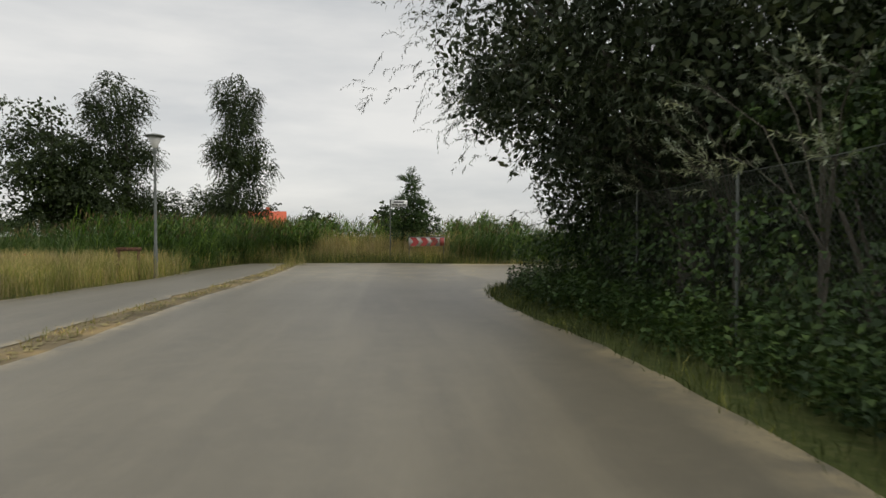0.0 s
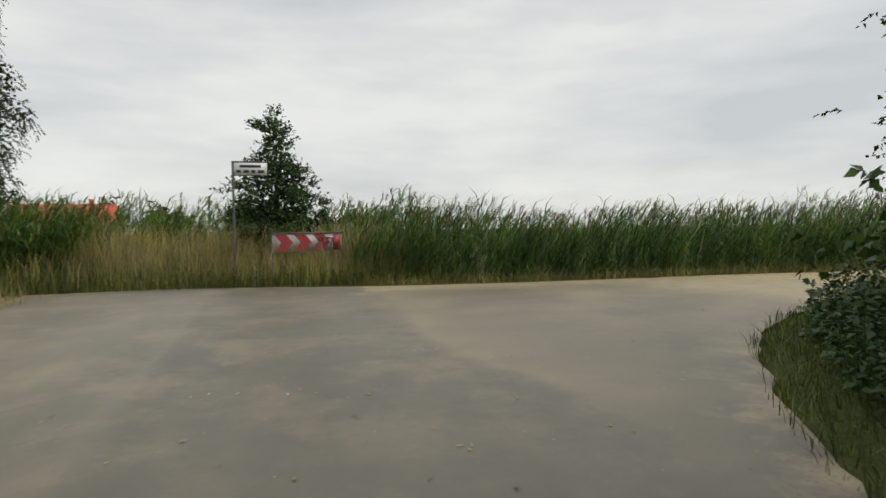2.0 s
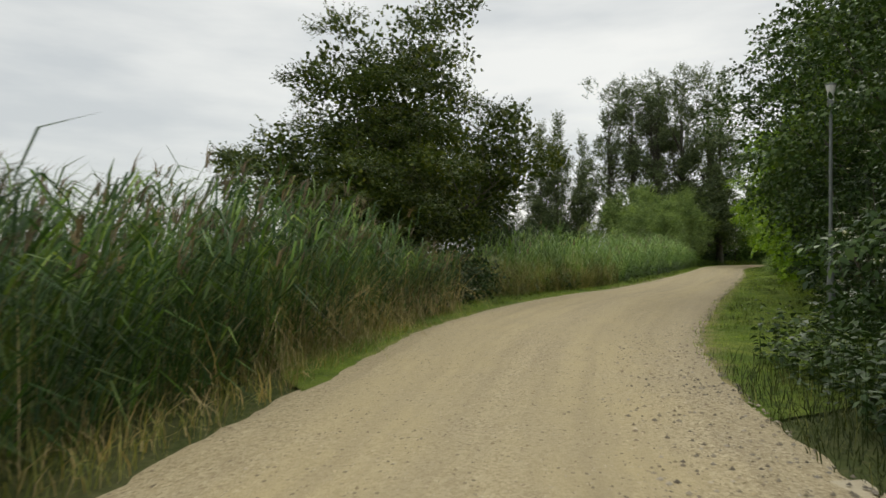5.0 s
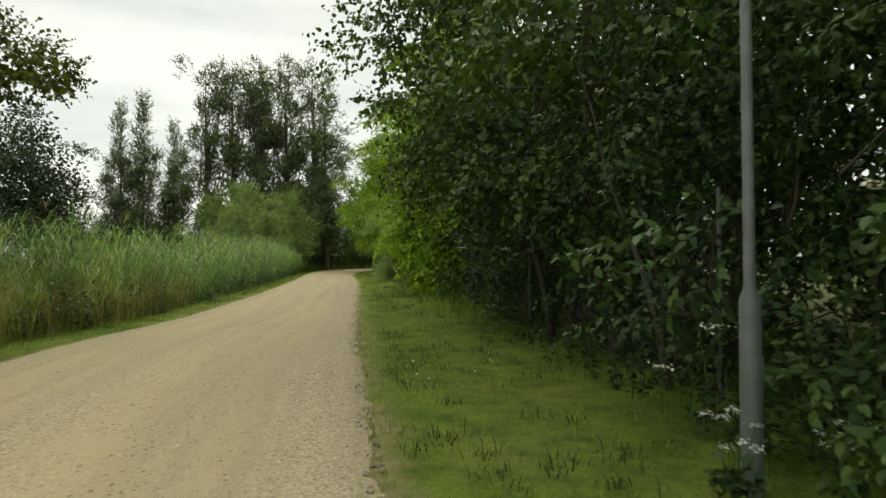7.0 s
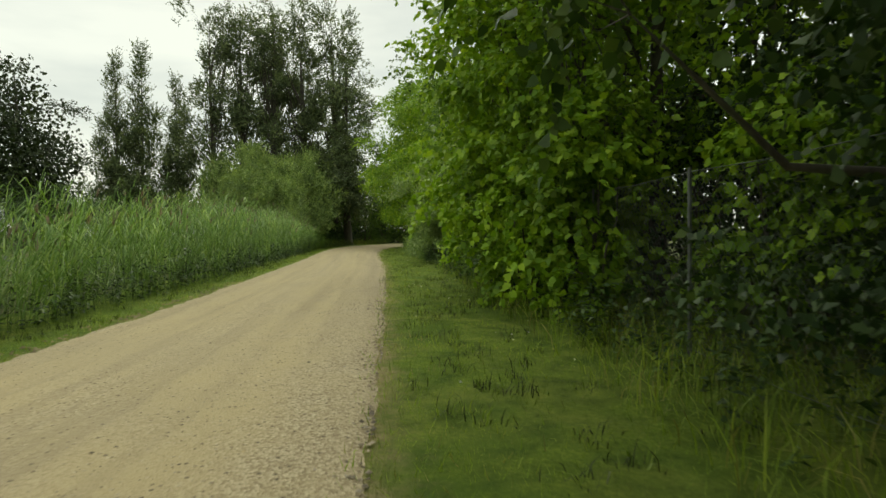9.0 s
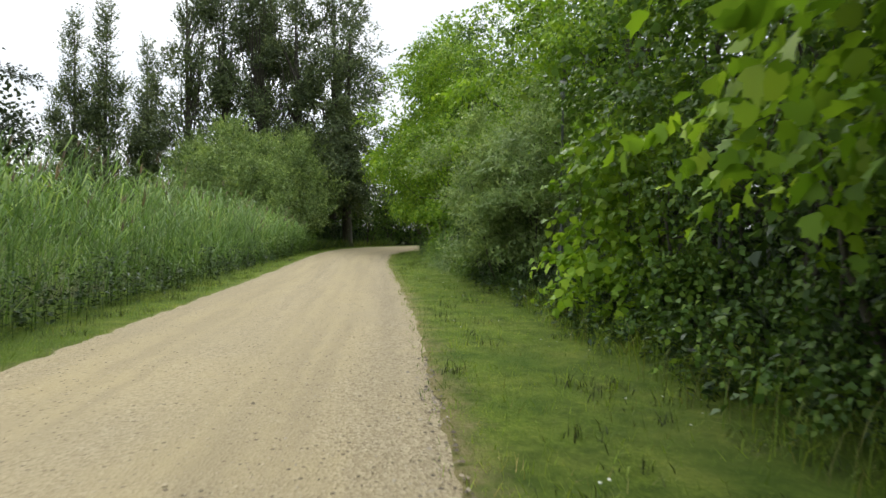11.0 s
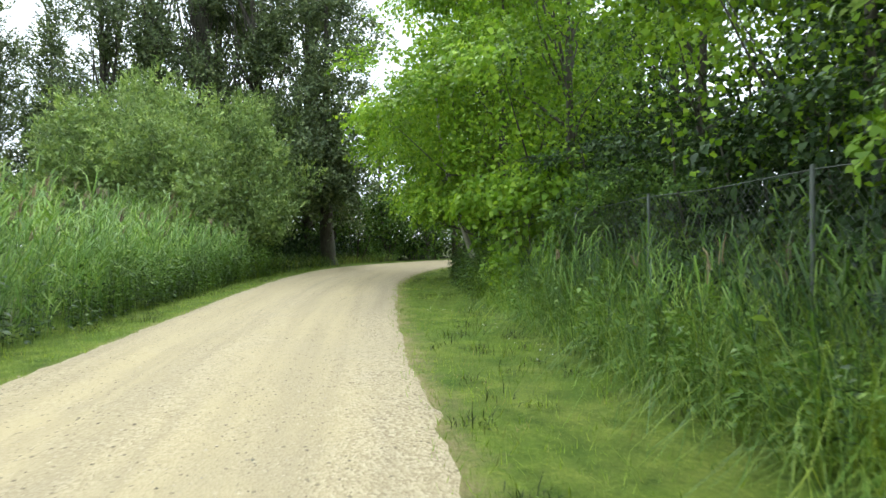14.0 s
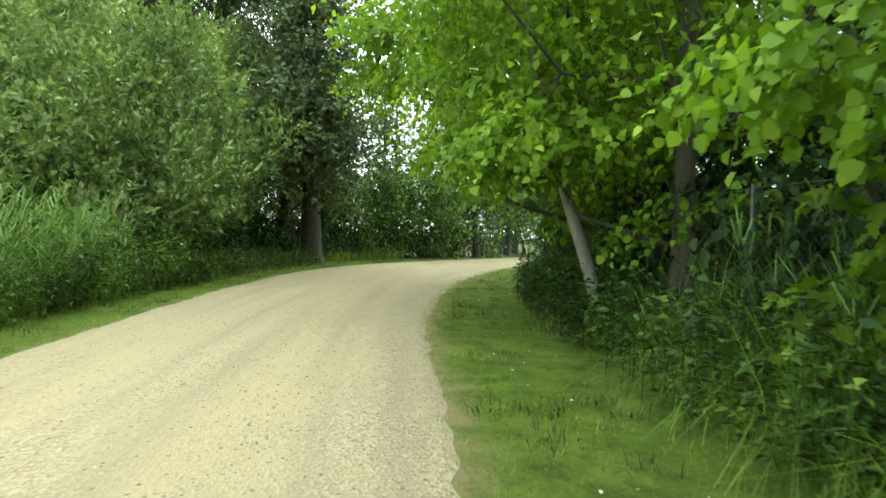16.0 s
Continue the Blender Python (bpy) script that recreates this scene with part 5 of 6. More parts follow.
def reed_stalks(buf, xy, height, rng, mat, wind, per, plumes, broad, low):
    n = len(xy)
    base = on_ground(xy)
    h = height * rng.uniform(0.72, 1.12, n)
    h = h * (1 + 0.24 * np.array([noise.noise((x * 0.8, y * 0.8, 4)) for x, y in xy.tolist()]))
    lean = rng.normal(0, 1, (n, 2)) * 0.5 + np.array(wind)
    tilt = rng.uniform(0.15, 0.8, n)
    blades(buf, base, lean, h, 0.012, tilt, rng, mat, 2)
    u = unit(np.concatenate([lean, np.zeros((n, 1))], 1))
    for k in range(per):
        s = rng.uniform(low, 0.97, n)[:, None]
        a = tilt[:, None] * s * 0.62
        p = base + h[:, None] * s * (np.cos(a) * np.array([[0, 0, 1.0]]) + np.sin(a) * u)
        ln = rng.uniform(0.35, 0.72, n) * (0.75 + 0.25 * h / 2)
        blades(buf, p, rng.normal(0, 1, (n, 2)) * 0.8 + np.array(wind) * 1.3, ln, broad * rng.uniform(0.016, 0.03, n), rng.uniform(0.9, 3.0, n), rng, mat, 2)
    top = rng.random(n) < plumes
    a = tilt[top, None] * 0.62
    tip = base[top] + h[top, None] * (np.cos(a) * np.array([[0, 0, 1.0]]) + np.sin(a) * u[top])
    for k in range(5):
        m = len(tip)
        blades(buf, tip - np.array([0, 0, 0.08]) + rng.normal(0, 0.012, (m, 3)), u[top][:, :2] + rng.normal(0, 0.35, (m, 2)), rng.uniform(0.14, 0.3, m), 0.022, rng.uniform(0.5, 1.6, m), rng, 1, 2)


rngr = np.random.default_rng(21)
xy, s, d = scatter(L_EDGE, L_EDGE.way(15), L_EDGE.way(23.0), 0.35, 2.0, 230, rngr)
reed_verge = xy
# one bed round the corner: dark at first, turning to younger reeds towards the hawthorn
xy, s, d = scatter(L_EDGE, 1.0, L_EDGE.way(22.4), 0.55, 5.6, 30, rngr, 1.5)
fresh = np.clip((s - L_EDGE.way(9.0)) / (L_EDGE.way(19.0) - L_EDGE.way(9.0)), 0.1, 0.26)
reed_stand("reed_bed", xy, 1.68 + 0.12 * np.sin(s * 0.9) - 0.25 * np.exp(-d) + 0.35 * np.clip((s - 10) / 5, 0, 1) - 0.9 * np.clip((s - L_EDGE.way(18.0)) / 4.5, 0, 1), rngr, [REED, REED_PLUME, REED_FRESH], "bed of tall green reeds bowing in the wind", broad=1.45, low=0.03, per=8, young=fresh)
xy2, s2, d2 = scatter(L_EDGE, 1.0, L_EDGE.way(15), 0.4, 1.5, 26, rngr)
dry_front = xy2
xy, s, d = scatter(L_EDGE, L_EDGE.way(28.4), L_EDGE.way(79.0), 0.95, 4.2, 21, rngr, 1.5)
hh = 2.05 + 0.12 * np.sin(s * 0.23 + 1.0) + 0.1 * np.sin(s * 0.8) + 0.5 * np.clip((s - L_EDGE.way(38)) / 12, 0, 1) - 0.6 * np.clip((s - L_EDGE.way(70)) / 9, 0, 1) - 0.5 * np.exp(-(d - 0.95) * 1.5)
reed_stand("reed_bed", xy, hh, rngr, [REED_FRESH, REED_PLUME], "bed of fresh green reeds along the gravel track", plumes=0.12, broad=1.35)
n = 1700
xy = np.stack([rngr.uniform(-26, -9.4, n), rngr.uniform(31, 37, n)], -1)
xy = np.vstack([xy, np.stack([rngr.uniform(-14, -8.8, 1100), rngr.uniform(29.2, 33, 1100)], -1)])
reed_stand("reed_bed", xy, 1.75, rngr, [REED, REED_PLUME], "dark green reeds behind the meadow")
xy = np.stack([rngr.uniform(-14, 3, 2400), rngr.uniform(33.8, 37.4, 2400)], -1)
reed_stand("reed_bed", xy, 2.1, rngr, [REED, REED_PLUME, REED_FRESH], "wide reed marsh beyond the street corner", per=5, broad=2.0, low=0.05, young=0.5)


xy = np.stack([rngr.uniform(0.2, 2.2, 260), rngr.uniform(29.9, 33.5, 260)], -1)
reed_stand("reed_bed", xy, 1.75, rngr, [REED, REED_PLUME], "end of the reed bed among yellow grass", broad=1.5)


def grass_patch(name, xy, lo, hi, width, mats, label, rng, bend=1.0, segments=2, mix=0.0, category="grass"):
    n = len(xy)
    buf = Buffer()
    dry = rng.random(n) < mix
    for k, sel in ((0, ~dry), (1, dry)):
        m = int(sel.sum())
        if m:
            blades(buf, on_ground(xy[sel]), rng.normal(0, 1, (m, 2)), rng.uniform(lo, hi, m), width * rng.uniform(0.7, 1.3, m), bend * rng.uniform(0.2, 1.3, m), rng, k, segments)
    return tagged(part(name, buf, mats, None, label), "", category, "", "stuff")


def patchy(xy, scale, low):
    return xy[np.array([noise.noise((x * scale, y * scale, 7)) for x, y in xy.tolist()]) > low]


xy, s, d = scatter(R_EDGE, R_EDGE.way(16), R_EDGE.way(90), 0.2, -2.6, 160, rngr, 1.25)
grass_patch("verge_grass", patchy(xy, 0.9, -0.45), 0.05, 0.15, 0.018, [GRASS, TALL_GRASS], "short mown green grass verge beside the gravel", rngr, 2.2, 1, 0.12)
xy, s, d = scatter(L_EDGE, L_EDGE.way(16), L_EDGE.way(96), -0.2, 1.2, 190, rngr)
grass_patch("verge_grass", patchy(xy, 0.9, -0.45), 0.06, 0.17, 0.016, [GRASS, TALL_GRASS], "short green grass strip in front of the reeds", rngr, 2.2, 1, 0.12)
for edge, x0, x1, d0, d1, power in ((R_EDGE, 19, 80, 0.05, -2.5, 1.2), (L_EDGE, 17, 88, -0.1, 1.1, 1.0)):
    xy, s, d = scatter(edge, edge.way(x0), edge.way(x1), d0, d1, 620, rngr, power)
    grass_patch("lawn_grass", patchy(xy, 2.3, -0.42), 0.035, 0.095, 0.0075, [GRASS, TALL_GRASS], "dense short blades of the mown verge", rngr, 1.9, 1, 0.16)
xy, s, d = scatter(R_EDGE, 4, R_EDGE.way(17), 0.1, -2.0, 150, rngr)
grass_patch("verge_grass", patchy(xy, 0.9, -0.4), 0.06, 0.28, 0.012, [MEADOW_GREEN_SHADED, TALL_GRASS], "rough grass at the foot of the fence", rngr, 1.2, 2, 0.1)
xy, s, d = scatter(L_EDGE, 0.0, L_EDGE.way(20), 0.0, 1.1, 190, rngr)
grass_patch("trodden_grass", xy, 0.1, 0.45, 0.012, [TALL_GRASS, DRY_GRASS], "dry tangled grass along the foot of the reeds", rngr, 1.8, 3, 0.35)
xy, s, d = scatter(S_EDGE, 0, S_EDGE.length - 1.5, 0.12, 0.62, 260, rngr)
grass_patch("grass_strip", patchy(xy, 1.3, 0.05), 0.04, 0.2, 0.012, [TALL_GRASS, DRY_GRASS], "thin strip of dry weeds between street and footway", rngr, 1.8, 2, 0.55)
n = 15000
xy = np.stack([rngr.uniform(-26, -8.4, n), rngr.uniform(4, 31, n)], -1)
edge_x = np.interp(xy[:, 1], P_EDGE.p[:, 1], P_EDGE.p[:, 0])
xy = xy[xy[:, 0] < edge_x - 0.05]
low = xy[: len(xy) * 2 // 3] + rngr.normal(0, 0.3, (len(xy) * 2 // 3, 2))
low = low[low[:, 0] < np.interp(low[:, 1], P_EDGE.p[:, 1], P_EDGE.p[:, 0]) + 0.02]
grass_patch("meadow", low, 0.15, 0.5, 0.022, [MEADOW_GREEN_SHADED, TALL_GRASS], "low olive undergrowth of the meadow", rngr, 1.4, 1, 0.3)
grass_patch("meadow", xy, 0.45, 0.95, 0.02, [TALL_GRASS, DRY_GRASS], "rough brownish green meadow grass beside the footway", rngr, 0.9, 2, 0.34)
xy = np.stack([rngr.uniform(-10.2, -8.42, 3000), rngr.uniform(12.5, 21.4, 3000)], -1)
grass_patch("tall_grass", xy, 0.6, 1.1, 0.013, [TALL_GRASS, DRY_GRASS], "ripe grass round the foot of the street lamp", rngr, 1.0, 2, 0.3)
xy = np.stack([rngr.uniform(-13.6, -9.35, 900), rngr.uniform(22.4, 29.6, 900)], -1)
reed_stand("reed_bed", xy, 1.95, rngr, [REED, REED_PLUME, REED_FRESH], "dark bank of reeds beside the footway", broad=1.7, low=0.04, per=8, young=0.2)
xy = np.stack([rngr.normal(-6.45, 0.3, 330), rngr.uniform(25.8, 28.7, 330)], -1)
grass_patch("grass_tuft", xy, 0.15, 0.6, 0.012, [TALL_GRASS, DRY_GRASS], "tuft of tall grass at the end of the footway", rngr, 1.0, 2, 0.4)
xy = np.stack([rngr.uniform(-18, -9.2, 3500), rngr.uniform(18.8, 22.2, 3500)], -1)
grass_patch("dry_meadow", xy, 0.7, 1.0, 0.014, [DRY_GRASS, DRY_GRASS], "band of bleached blond grass in the meadow", rngr, 0.8, 3, 0.3)
n = 6000
xy = np.stack([rngr.uniform(-9.5, 2.5, n), rngr.uniform(29.8, 37, n)], -1)
grass_patch("tall_grass", xy, 0.5, 1.3, 0.016, [TALL_GRASS, DRY_GRASS], "tall grass behind the marker board", rngr, 0.8, 2, 0.5)
n = 7000
xy = patchy(np.stack([rngr.uniform(-6.5, 2.0, n), rngr.uniform(31.3, 34.5, n)], -1), 0.55, -0.12)
grass_patch("golden_grass", xy, 1.0, 1.75, 0.016, [DRY_GRASS, TALL_GRASS], "golden ripe grass standing behind the marker board", rngr, 0.6, 3, 0.25)
n = 9000
xy = np.stack([rngr.uniform(-9.5, 1.5, n), rngr.uniform(29.55, 31.6, n)], -1)
grass_patch("low_grass", xy, 0.15, 0.75, 0.013, [MEADOW_GREEN_SHADED, TALL_GRASS], "dense olive grass at the far side of the junction", rngr, 1.3, 2, 0.35)
xy = np.stack([rngr.uniform(-10.5, -6.3, 650), rngr.uniform(30.6, 33.4, 650)], -1)
reed_stand("reed_bed", xy, 1.95, rngr, [REED, REED_PLUME, REED_FRESH], "dark clump of reeds at the meadow corner", broad=1.8, low=0.04, per=8, young=0.25)
# dense grass on the inside of the corner, coloured dark for the willow's shade
xy, s, d = scatter(R_EDGE, 22, R_EDGE.way(16), 0.06, -1.9, 420, rngr)
grass_patch("verge_grass", xy, 0.05, 0.2, 0.014, [MEADOW_GREEN_SHADED, TALL_GRASS], "dense grass on the inside of the corner, shade put into its colour", rngr, 1.8, 1, 0.12)
xy, s, d = scatter(L_EDGE, L_EDGE.way(27.0), L_EDGE.way(37), 0.7, 2.8, 190, rngr)
grass_patch("tall_grass", xy, 0.6, 1.7, 0.011, [TALL_GRASS, DRY_GRASS], "pale ripe grasses at the start of the reeds", rngr, 1.5, 3, 0.35)
# rough growth on the right where the hedge opens
xy, s, d = scatter(R_EDGE, R_EDGE.way(57), R_EDGE.way(72), -1.7, -4.0, 330, rngr, 1.0)
grass_patch("tall_grass", xy, 0.6, 1.9, 0.009, [REED_FRESH, GRASS], "tall lush grass in front of the wire fence", rngr, 3.6, 3, 0.5)
xy, s, d = scatter(R_EDGE, R_EDGE.way(57.5), R_EDGE.way(71), -1.9, -4.0, 15, rngr, 1.0)
reed_stand("reed_bed", xy, 1.55 - 0.45 * np.exp((d + 1.9) * 2), rngr, [REED, REED_PLUME, REED_FRESH], "lush low reeds crowding the wire fence", plumes=0.05, broad=0.85, low=0.08, per=9, young=0.5)
xy, s, d = scatter(R_EDGE, R_EDGE.way(30), R_EDGE.way(52), -1.7, -4.2, 100, rngr)
grass_patch("tall_grass", xy, 0.2, 0.65, 0.012, [GRASS, TALL_GRASS], "unmown grass at the foot of the hedge", rngr, 2.0, 3, 0.22)

grass_patch("dry_stalks", patchy(dry_front, 0.5, -0.1), 0.7, 1.7, 0.01, [DRY_GRASS, TALL_GRASS], "dry pale stalks along the front of the reed bed", rngr, 0.9, 3, 0.4)
grass_patch("tall_grass", reed_verge, 0.6, 1.9, 0.01, [TALL_GRASS, DRY_GRASS], "seeding grasses in front of the reeds", rngr, 2.2, 3, 0.72)

xy, s, d = scatter(R_EDGE, R_EDGE.way(33), R_EDGE.way(46), -2.3, -4.2, 22, rngr)
grass_patch("dead_stems", xy, 0.3, 0.9, 0.006, [DEAD_STEM, TALL_GRASS], "brown dead stems and withered grass under the hedge", rngr, 0.6, 2, 0.3)
xy, s, d = scatter(R_EDGE, R_EDGE.way(18.5), R_EDGE.way(27), -2.2, -3.4, 7, rngr)
grass_patch("dead_stems", xy, 0.7, 2.0, 0.008, [DEAD_STEM, DRY_GRASS], "bare dead stems standing in front of the elder bushes", rngr, 0.5, 3, 0.25)
# grass creeping over the edges of the gravel
for edge, x0, sign in ((R_EDGE, 16, -1), (L_EDGE, 16, 1)):
    xy, s, d = scatter(edge, edge.way(x0), edge.way(94), -0.16 * sign, 0.25 * sign, 200, rngr)
    grass_patch("edge_grass", patchy(xy, 1.9, 0.1), 0.03, 0.09, 0.014, [GRASS, TALL_GRASS], "tufts of grass creeping over the gravel edge", rngr, 2.6, 1, 0.3)

# pebbles lying on the gravel
buf = Buffer()
m = 14000
way_s = rngr.uniform(L_EDGE.way(9), L_EDGE.way(80), m)
a = L_EDGE.at(way_s, np.full(m, 0.0))
u = np.where(rngr.random(m) < 0.45, 1 - rngr.random(m) ** 2 * 0.3, rngr.random(m))
b = L_EDGE.at(way_s, np.full(m, -3.7))
c = a + (b - a) * u[:, None]
r = rngr.uniform(0.004, 0.01, m) * (1 + 0.9 * (rngr.random(m) < 0.06))
cz = 0.012 + 0.035 * (1 - (2 * u - 1) ** 2)
OCT = np.array([(1, 0, 0), (0, 1, 0), (-1, 0, 0), (0, -1, 0), (0, 0, 0.7), (0, 0, -0.7)])
v = np.concatenate([c, cz[:, None]], 1)[:, None] + OCT[None] * r[:, None, None] * rngr.uniform(0.6, 1.3, (m, 6, 1))
f = np.array([(0, 1, 4), (1, 2, 4), (2, 3, 4), (3, 0, 4)])
buf.add(v.reshape(-1, 3), (np.arange(m)[:, None, None] * 6 + f[None]).reshape(-1, 3))
m = 3200
way_s = rngr.uniform(R_EDGE.way(12), R_EDGE.way(46), m)
c = R_EDGE.at(way_s, 0.05 + 1.1 * rngr.random(m) ** 1.7)
r = rngr.uniform(0.008, 0.024, m)
v = np.concatenate([c, 0.006 + 0.2 * r[:, None]], 1)[:, None] + OCT[None] * r[:, None, None] * rngr.uniform(0.6, 1.3, (m, 6, 1))
buf.add(v.reshape(-1, 3), (np.arange(m)[:, None, None] * 6 + f[None]).reshape(-1, 3), 1)
tagged(part("pebbles", buf, [PEBBLE, STONE], None, "loose pebbles strewn over the gravel track"), "", "pebbles", "", "stuff")


# pale litter and chips blown on to the asphalt corner
m = 1300
c = np.stack([rngr.uniform(-5, 9, m), rngr.uniform(17, 29.2, m)], -1)
inside = c[:, 0] > np.interp(c[:, 1], [17, 20.4, 22.1, 23.5], [1.9, 3.6, 5.4, 7.4]) - 6.5
c = c[inside & (c[:, 0] < np.interp(c[:, 1], [17.6, 20.4, 22.1, 23.5, 24.3], [1.6, 3.4, 5.2, 7.2, 9.4]))]
buf = Buffer()
p = np.concatenate([c, np.full((len(c), 1), 0.006)], 1)
leaves(buf, p, rngr.normal(0, 1, p.shape) * np.array([1, 1, 0.05]), np.array([0, 0, 1.0]) + rngr.normal(0, 0.15, p.shape), rngr.uniform(0.015, 0.06, len(p)), rngr.uniform(0.01, 0.03, len(p)), OVAL, 0, -0.1)
tagged(part("leaf_litter", buf, DRY_GRASS, None, "dry leaf litter scattered over the asphalt corner"), "", "leaf litter", "", "stuff")

# turf clods pushed up along the gravel edge
buf = Buffer()
m = 220
q = rngr.uniform(L_EDGE.way(33), L_EDGE.way(46), m)
c = L_EDGE.at(q, rngr.normal(-0.02, 0.1, m))
r = rngr.uniform(0.012, 0.045, m)
v = np.concatenate([c, 0.012 + 0 * r[:, None]], 1)[:, None] + OCT[None] * np.array([1, 1, 0.8]) * r[:, None, None] * rngr.uniform(0.5, 1.4, (m, 6, 1))
buf.add(v.reshape(-1, 3), (np.arange(m)[:, None, None] * 6 + f[None]).reshape(-1, 3))
tagged(part("turf_clods", buf, CLOD, None, "brown turf clods along the gravel edge"), "", "clods", "", "stuff")

buf = Buffer()
m = 900
c = S_EDGE.at(rngr.uniform(8, S_EDGE.length - 1, m), rngr.normal(0.3, 0.13, m))
r = rngr.uniform(0.015, 0.06, m)
v = np.concatenate([c, 0.0 * r[:, None]], 1)[:, None] + OCT[None] * np.array([1, 1, 0.7]) * r[:, None, None] * rngr.uniform(0.5, 1.4, (m, 6, 1))
buf.add(v.reshape(-1, 3), (np.arange(m)[:, None, None] * 6 + f[None]).reshape(-1, 3))
tagged(part("soil_clods", buf, CLOD, None, "brown clods of soil and turf along the footway edge"), "", "clods", "", "stuff")

# ranker tufts and docks standing in the mown verge
for edge, sign, reach, x1 in ((R_EDGE, -1, 2.5, 90), (L_EDGE, 1, 1.0, 92)):
    xy, s, d = scatter(edge, edge.way(20), edge.way(x1), 0.15 * sign, reach * sign, 3.0, rngr)
    xy = patchy(xy, 0.45, -0.15)
    xy = (xy[:, None] + rngr.normal(0, 0.085, (len(xy), 26, 2))).reshape(-1, 2)
    grass_patch("grass_tufts", xy, 0.06, 0.2, 0.012, [MEADOW_GREEN_SHADED, GRASS], "darker rank tufts in the mown grass verge", rngr, 1.8, 2, 0.3)
    xy, s, d = scatter(edge, edge.way(20), edge.way(x1), 0.05 * sign, 0.5 * sign, 2.2, rngr)
    xy = (xy[:, None] + rngr.normal(0, 0.07, (len(xy), 18, 2))).reshape(-1, 2)
    grass_patch("dry_tufts", xy, 0.04, 0.14, 0.01, [TALL_GRASS, DRY_GRASS], "yellowed trodden tufts along the gravel edge", rngr, 2.2, 1, 0.4)

# daisies and clover in the mown verge
buf = Buffer()
xy, s, d = scatter(R_EDGE, R_EDGE.way(24), R_EDGE.way(84), -0.4, -1.9, 5, rngr)
xy = patchy(xy, 0.7, 0.1)
p = on_ground(xy, 0.07)
leaves(buf, p, rngr.normal(0, 1, p.shape) * np.array([1, 1, 0.1]), np.array([0, 0, 1.0]) + rngr.normal(0, 0.3, p.shape), 0.022, 0.022, BROAD)
stalk = rngr.normal(0, 1, (len(p), 2))
blades(buf, p - np.array([0, 0, 0.09]), stalk, 0.09, 0.004, 0.1, rngr, 1, 1)
tagged(part("daisies", buf, [BLOSSOM, GRASS], None, "small white daisies dotted in the mown grass"), "", "wildflowers", "", "stuff")


# ---- built things ----


def street_lamp_wide(x, y, h):
    root = thing("street_lamp", spot(x, y), "grey steel street lamp with a flat disc hat and clear cone", "street lamp")
    b = Buffer()
    lathe(b, [(0.06, 0), (0.06, 0.9), (0.045, 1.0), (0.036, h - 0.55), (0.036, h - 0.5)], 12)
    part("pole", b, POLE_GREY, root, "", True)
    b = Buffer()
    lathe(b, [(0.05, h - 0.55), (0.07, h - 0.5), (0.07, h - 0.42), (0.045, h - 0.4)], 12)
    part("collar", b, POLE_GREY, root)
    b = Buffer()
    lathe(b, [(0.06, h - 0.4), (0.21, h - 0.08), (0.2, h - 0.07), (0.05, h - 0.39)], 18)
    part("lantern", b, LAMP_GLASS, root, "pale cone-shaped diffuser", True)
    b = Buffer()
    lathe(b, [(0.27, h - 0.07), (0.285, h - 0.05), (0.27, h - 0.02), (0.1, h + 0.02), (0.0, h + 0.025)], 20)
    part("hat", b, GALVANISED, root, "", True)
    return root


def street_lamp_slim(x, y, h):
    root = thing("street_lamp", spot(x, y), "slim grey street lamp with a tapered head among the bushes", "street lamp")
    b = Buffer()
    lathe(b, [(0.058, 0), (0.055, 1.05), (0.03, 1.12), (0.026, h - 0.4)], 12)
    part("pole", b, POLE_GREY, root, "", True)
    b = Buffer()
    lathe(b, [(0.034, h - 0.42), (0.05, h - 0.4), (0.055, h - 0.25), (0.04, h - 0.22)], 12)
    part("collar", b, POLE_GREY, root, "", True)
    b = Buffer()
    lathe(b, [(0.04, h - 0.22), (0.06, h - 0.12), (0.075, h - 0.05), (0.075, h - 0.03)], 14)
    part("lantern", b, LAMP_GLASS, root, "pale diffuser", True)
    b = Buffer()
    lathe(b, [(0.085, h - 0.04), (0.085, h - 0.02), (0.04, h), (0.0, h + 0.005)], 14)
    part("hat", b, GALVANISED, root, "", True)
    b = Buffer()
    box(b, (-0.03, -0.062, 0.45), (0.03, -0.052, 0.75))
    part("service_door", b, GALVANISED, root)
    return root


street_lamp_wide(-8.72, 19.45, 4.35)


def wooden_rail(x, y, turn):
    root = thing("wooden_rail", spot(x, y, turn), "low brown wooden rail half hidden in the grass", "barrier")
    for px in (0.08, 0.6):
        b = Buffer()
        box(b, (px - 0.04, -0.04, 0), (px + 0.04, 0.04, 0.86))
        part("post", b, RAIL_WOOD, root)
    b = Buffer()
    box(b, (0, -0.05, 0.84), (0.68, 0.05, 0.95))
    part("plank", b, RAIL_WOOD, root, "reddish brown plank")
    return root


wooden_rail(-9.5, 18.6, 25)
street_lamp_slim(20.5, 22.05, 4.15)
street_lamp_slim(52.0, 11.6, 4.6)


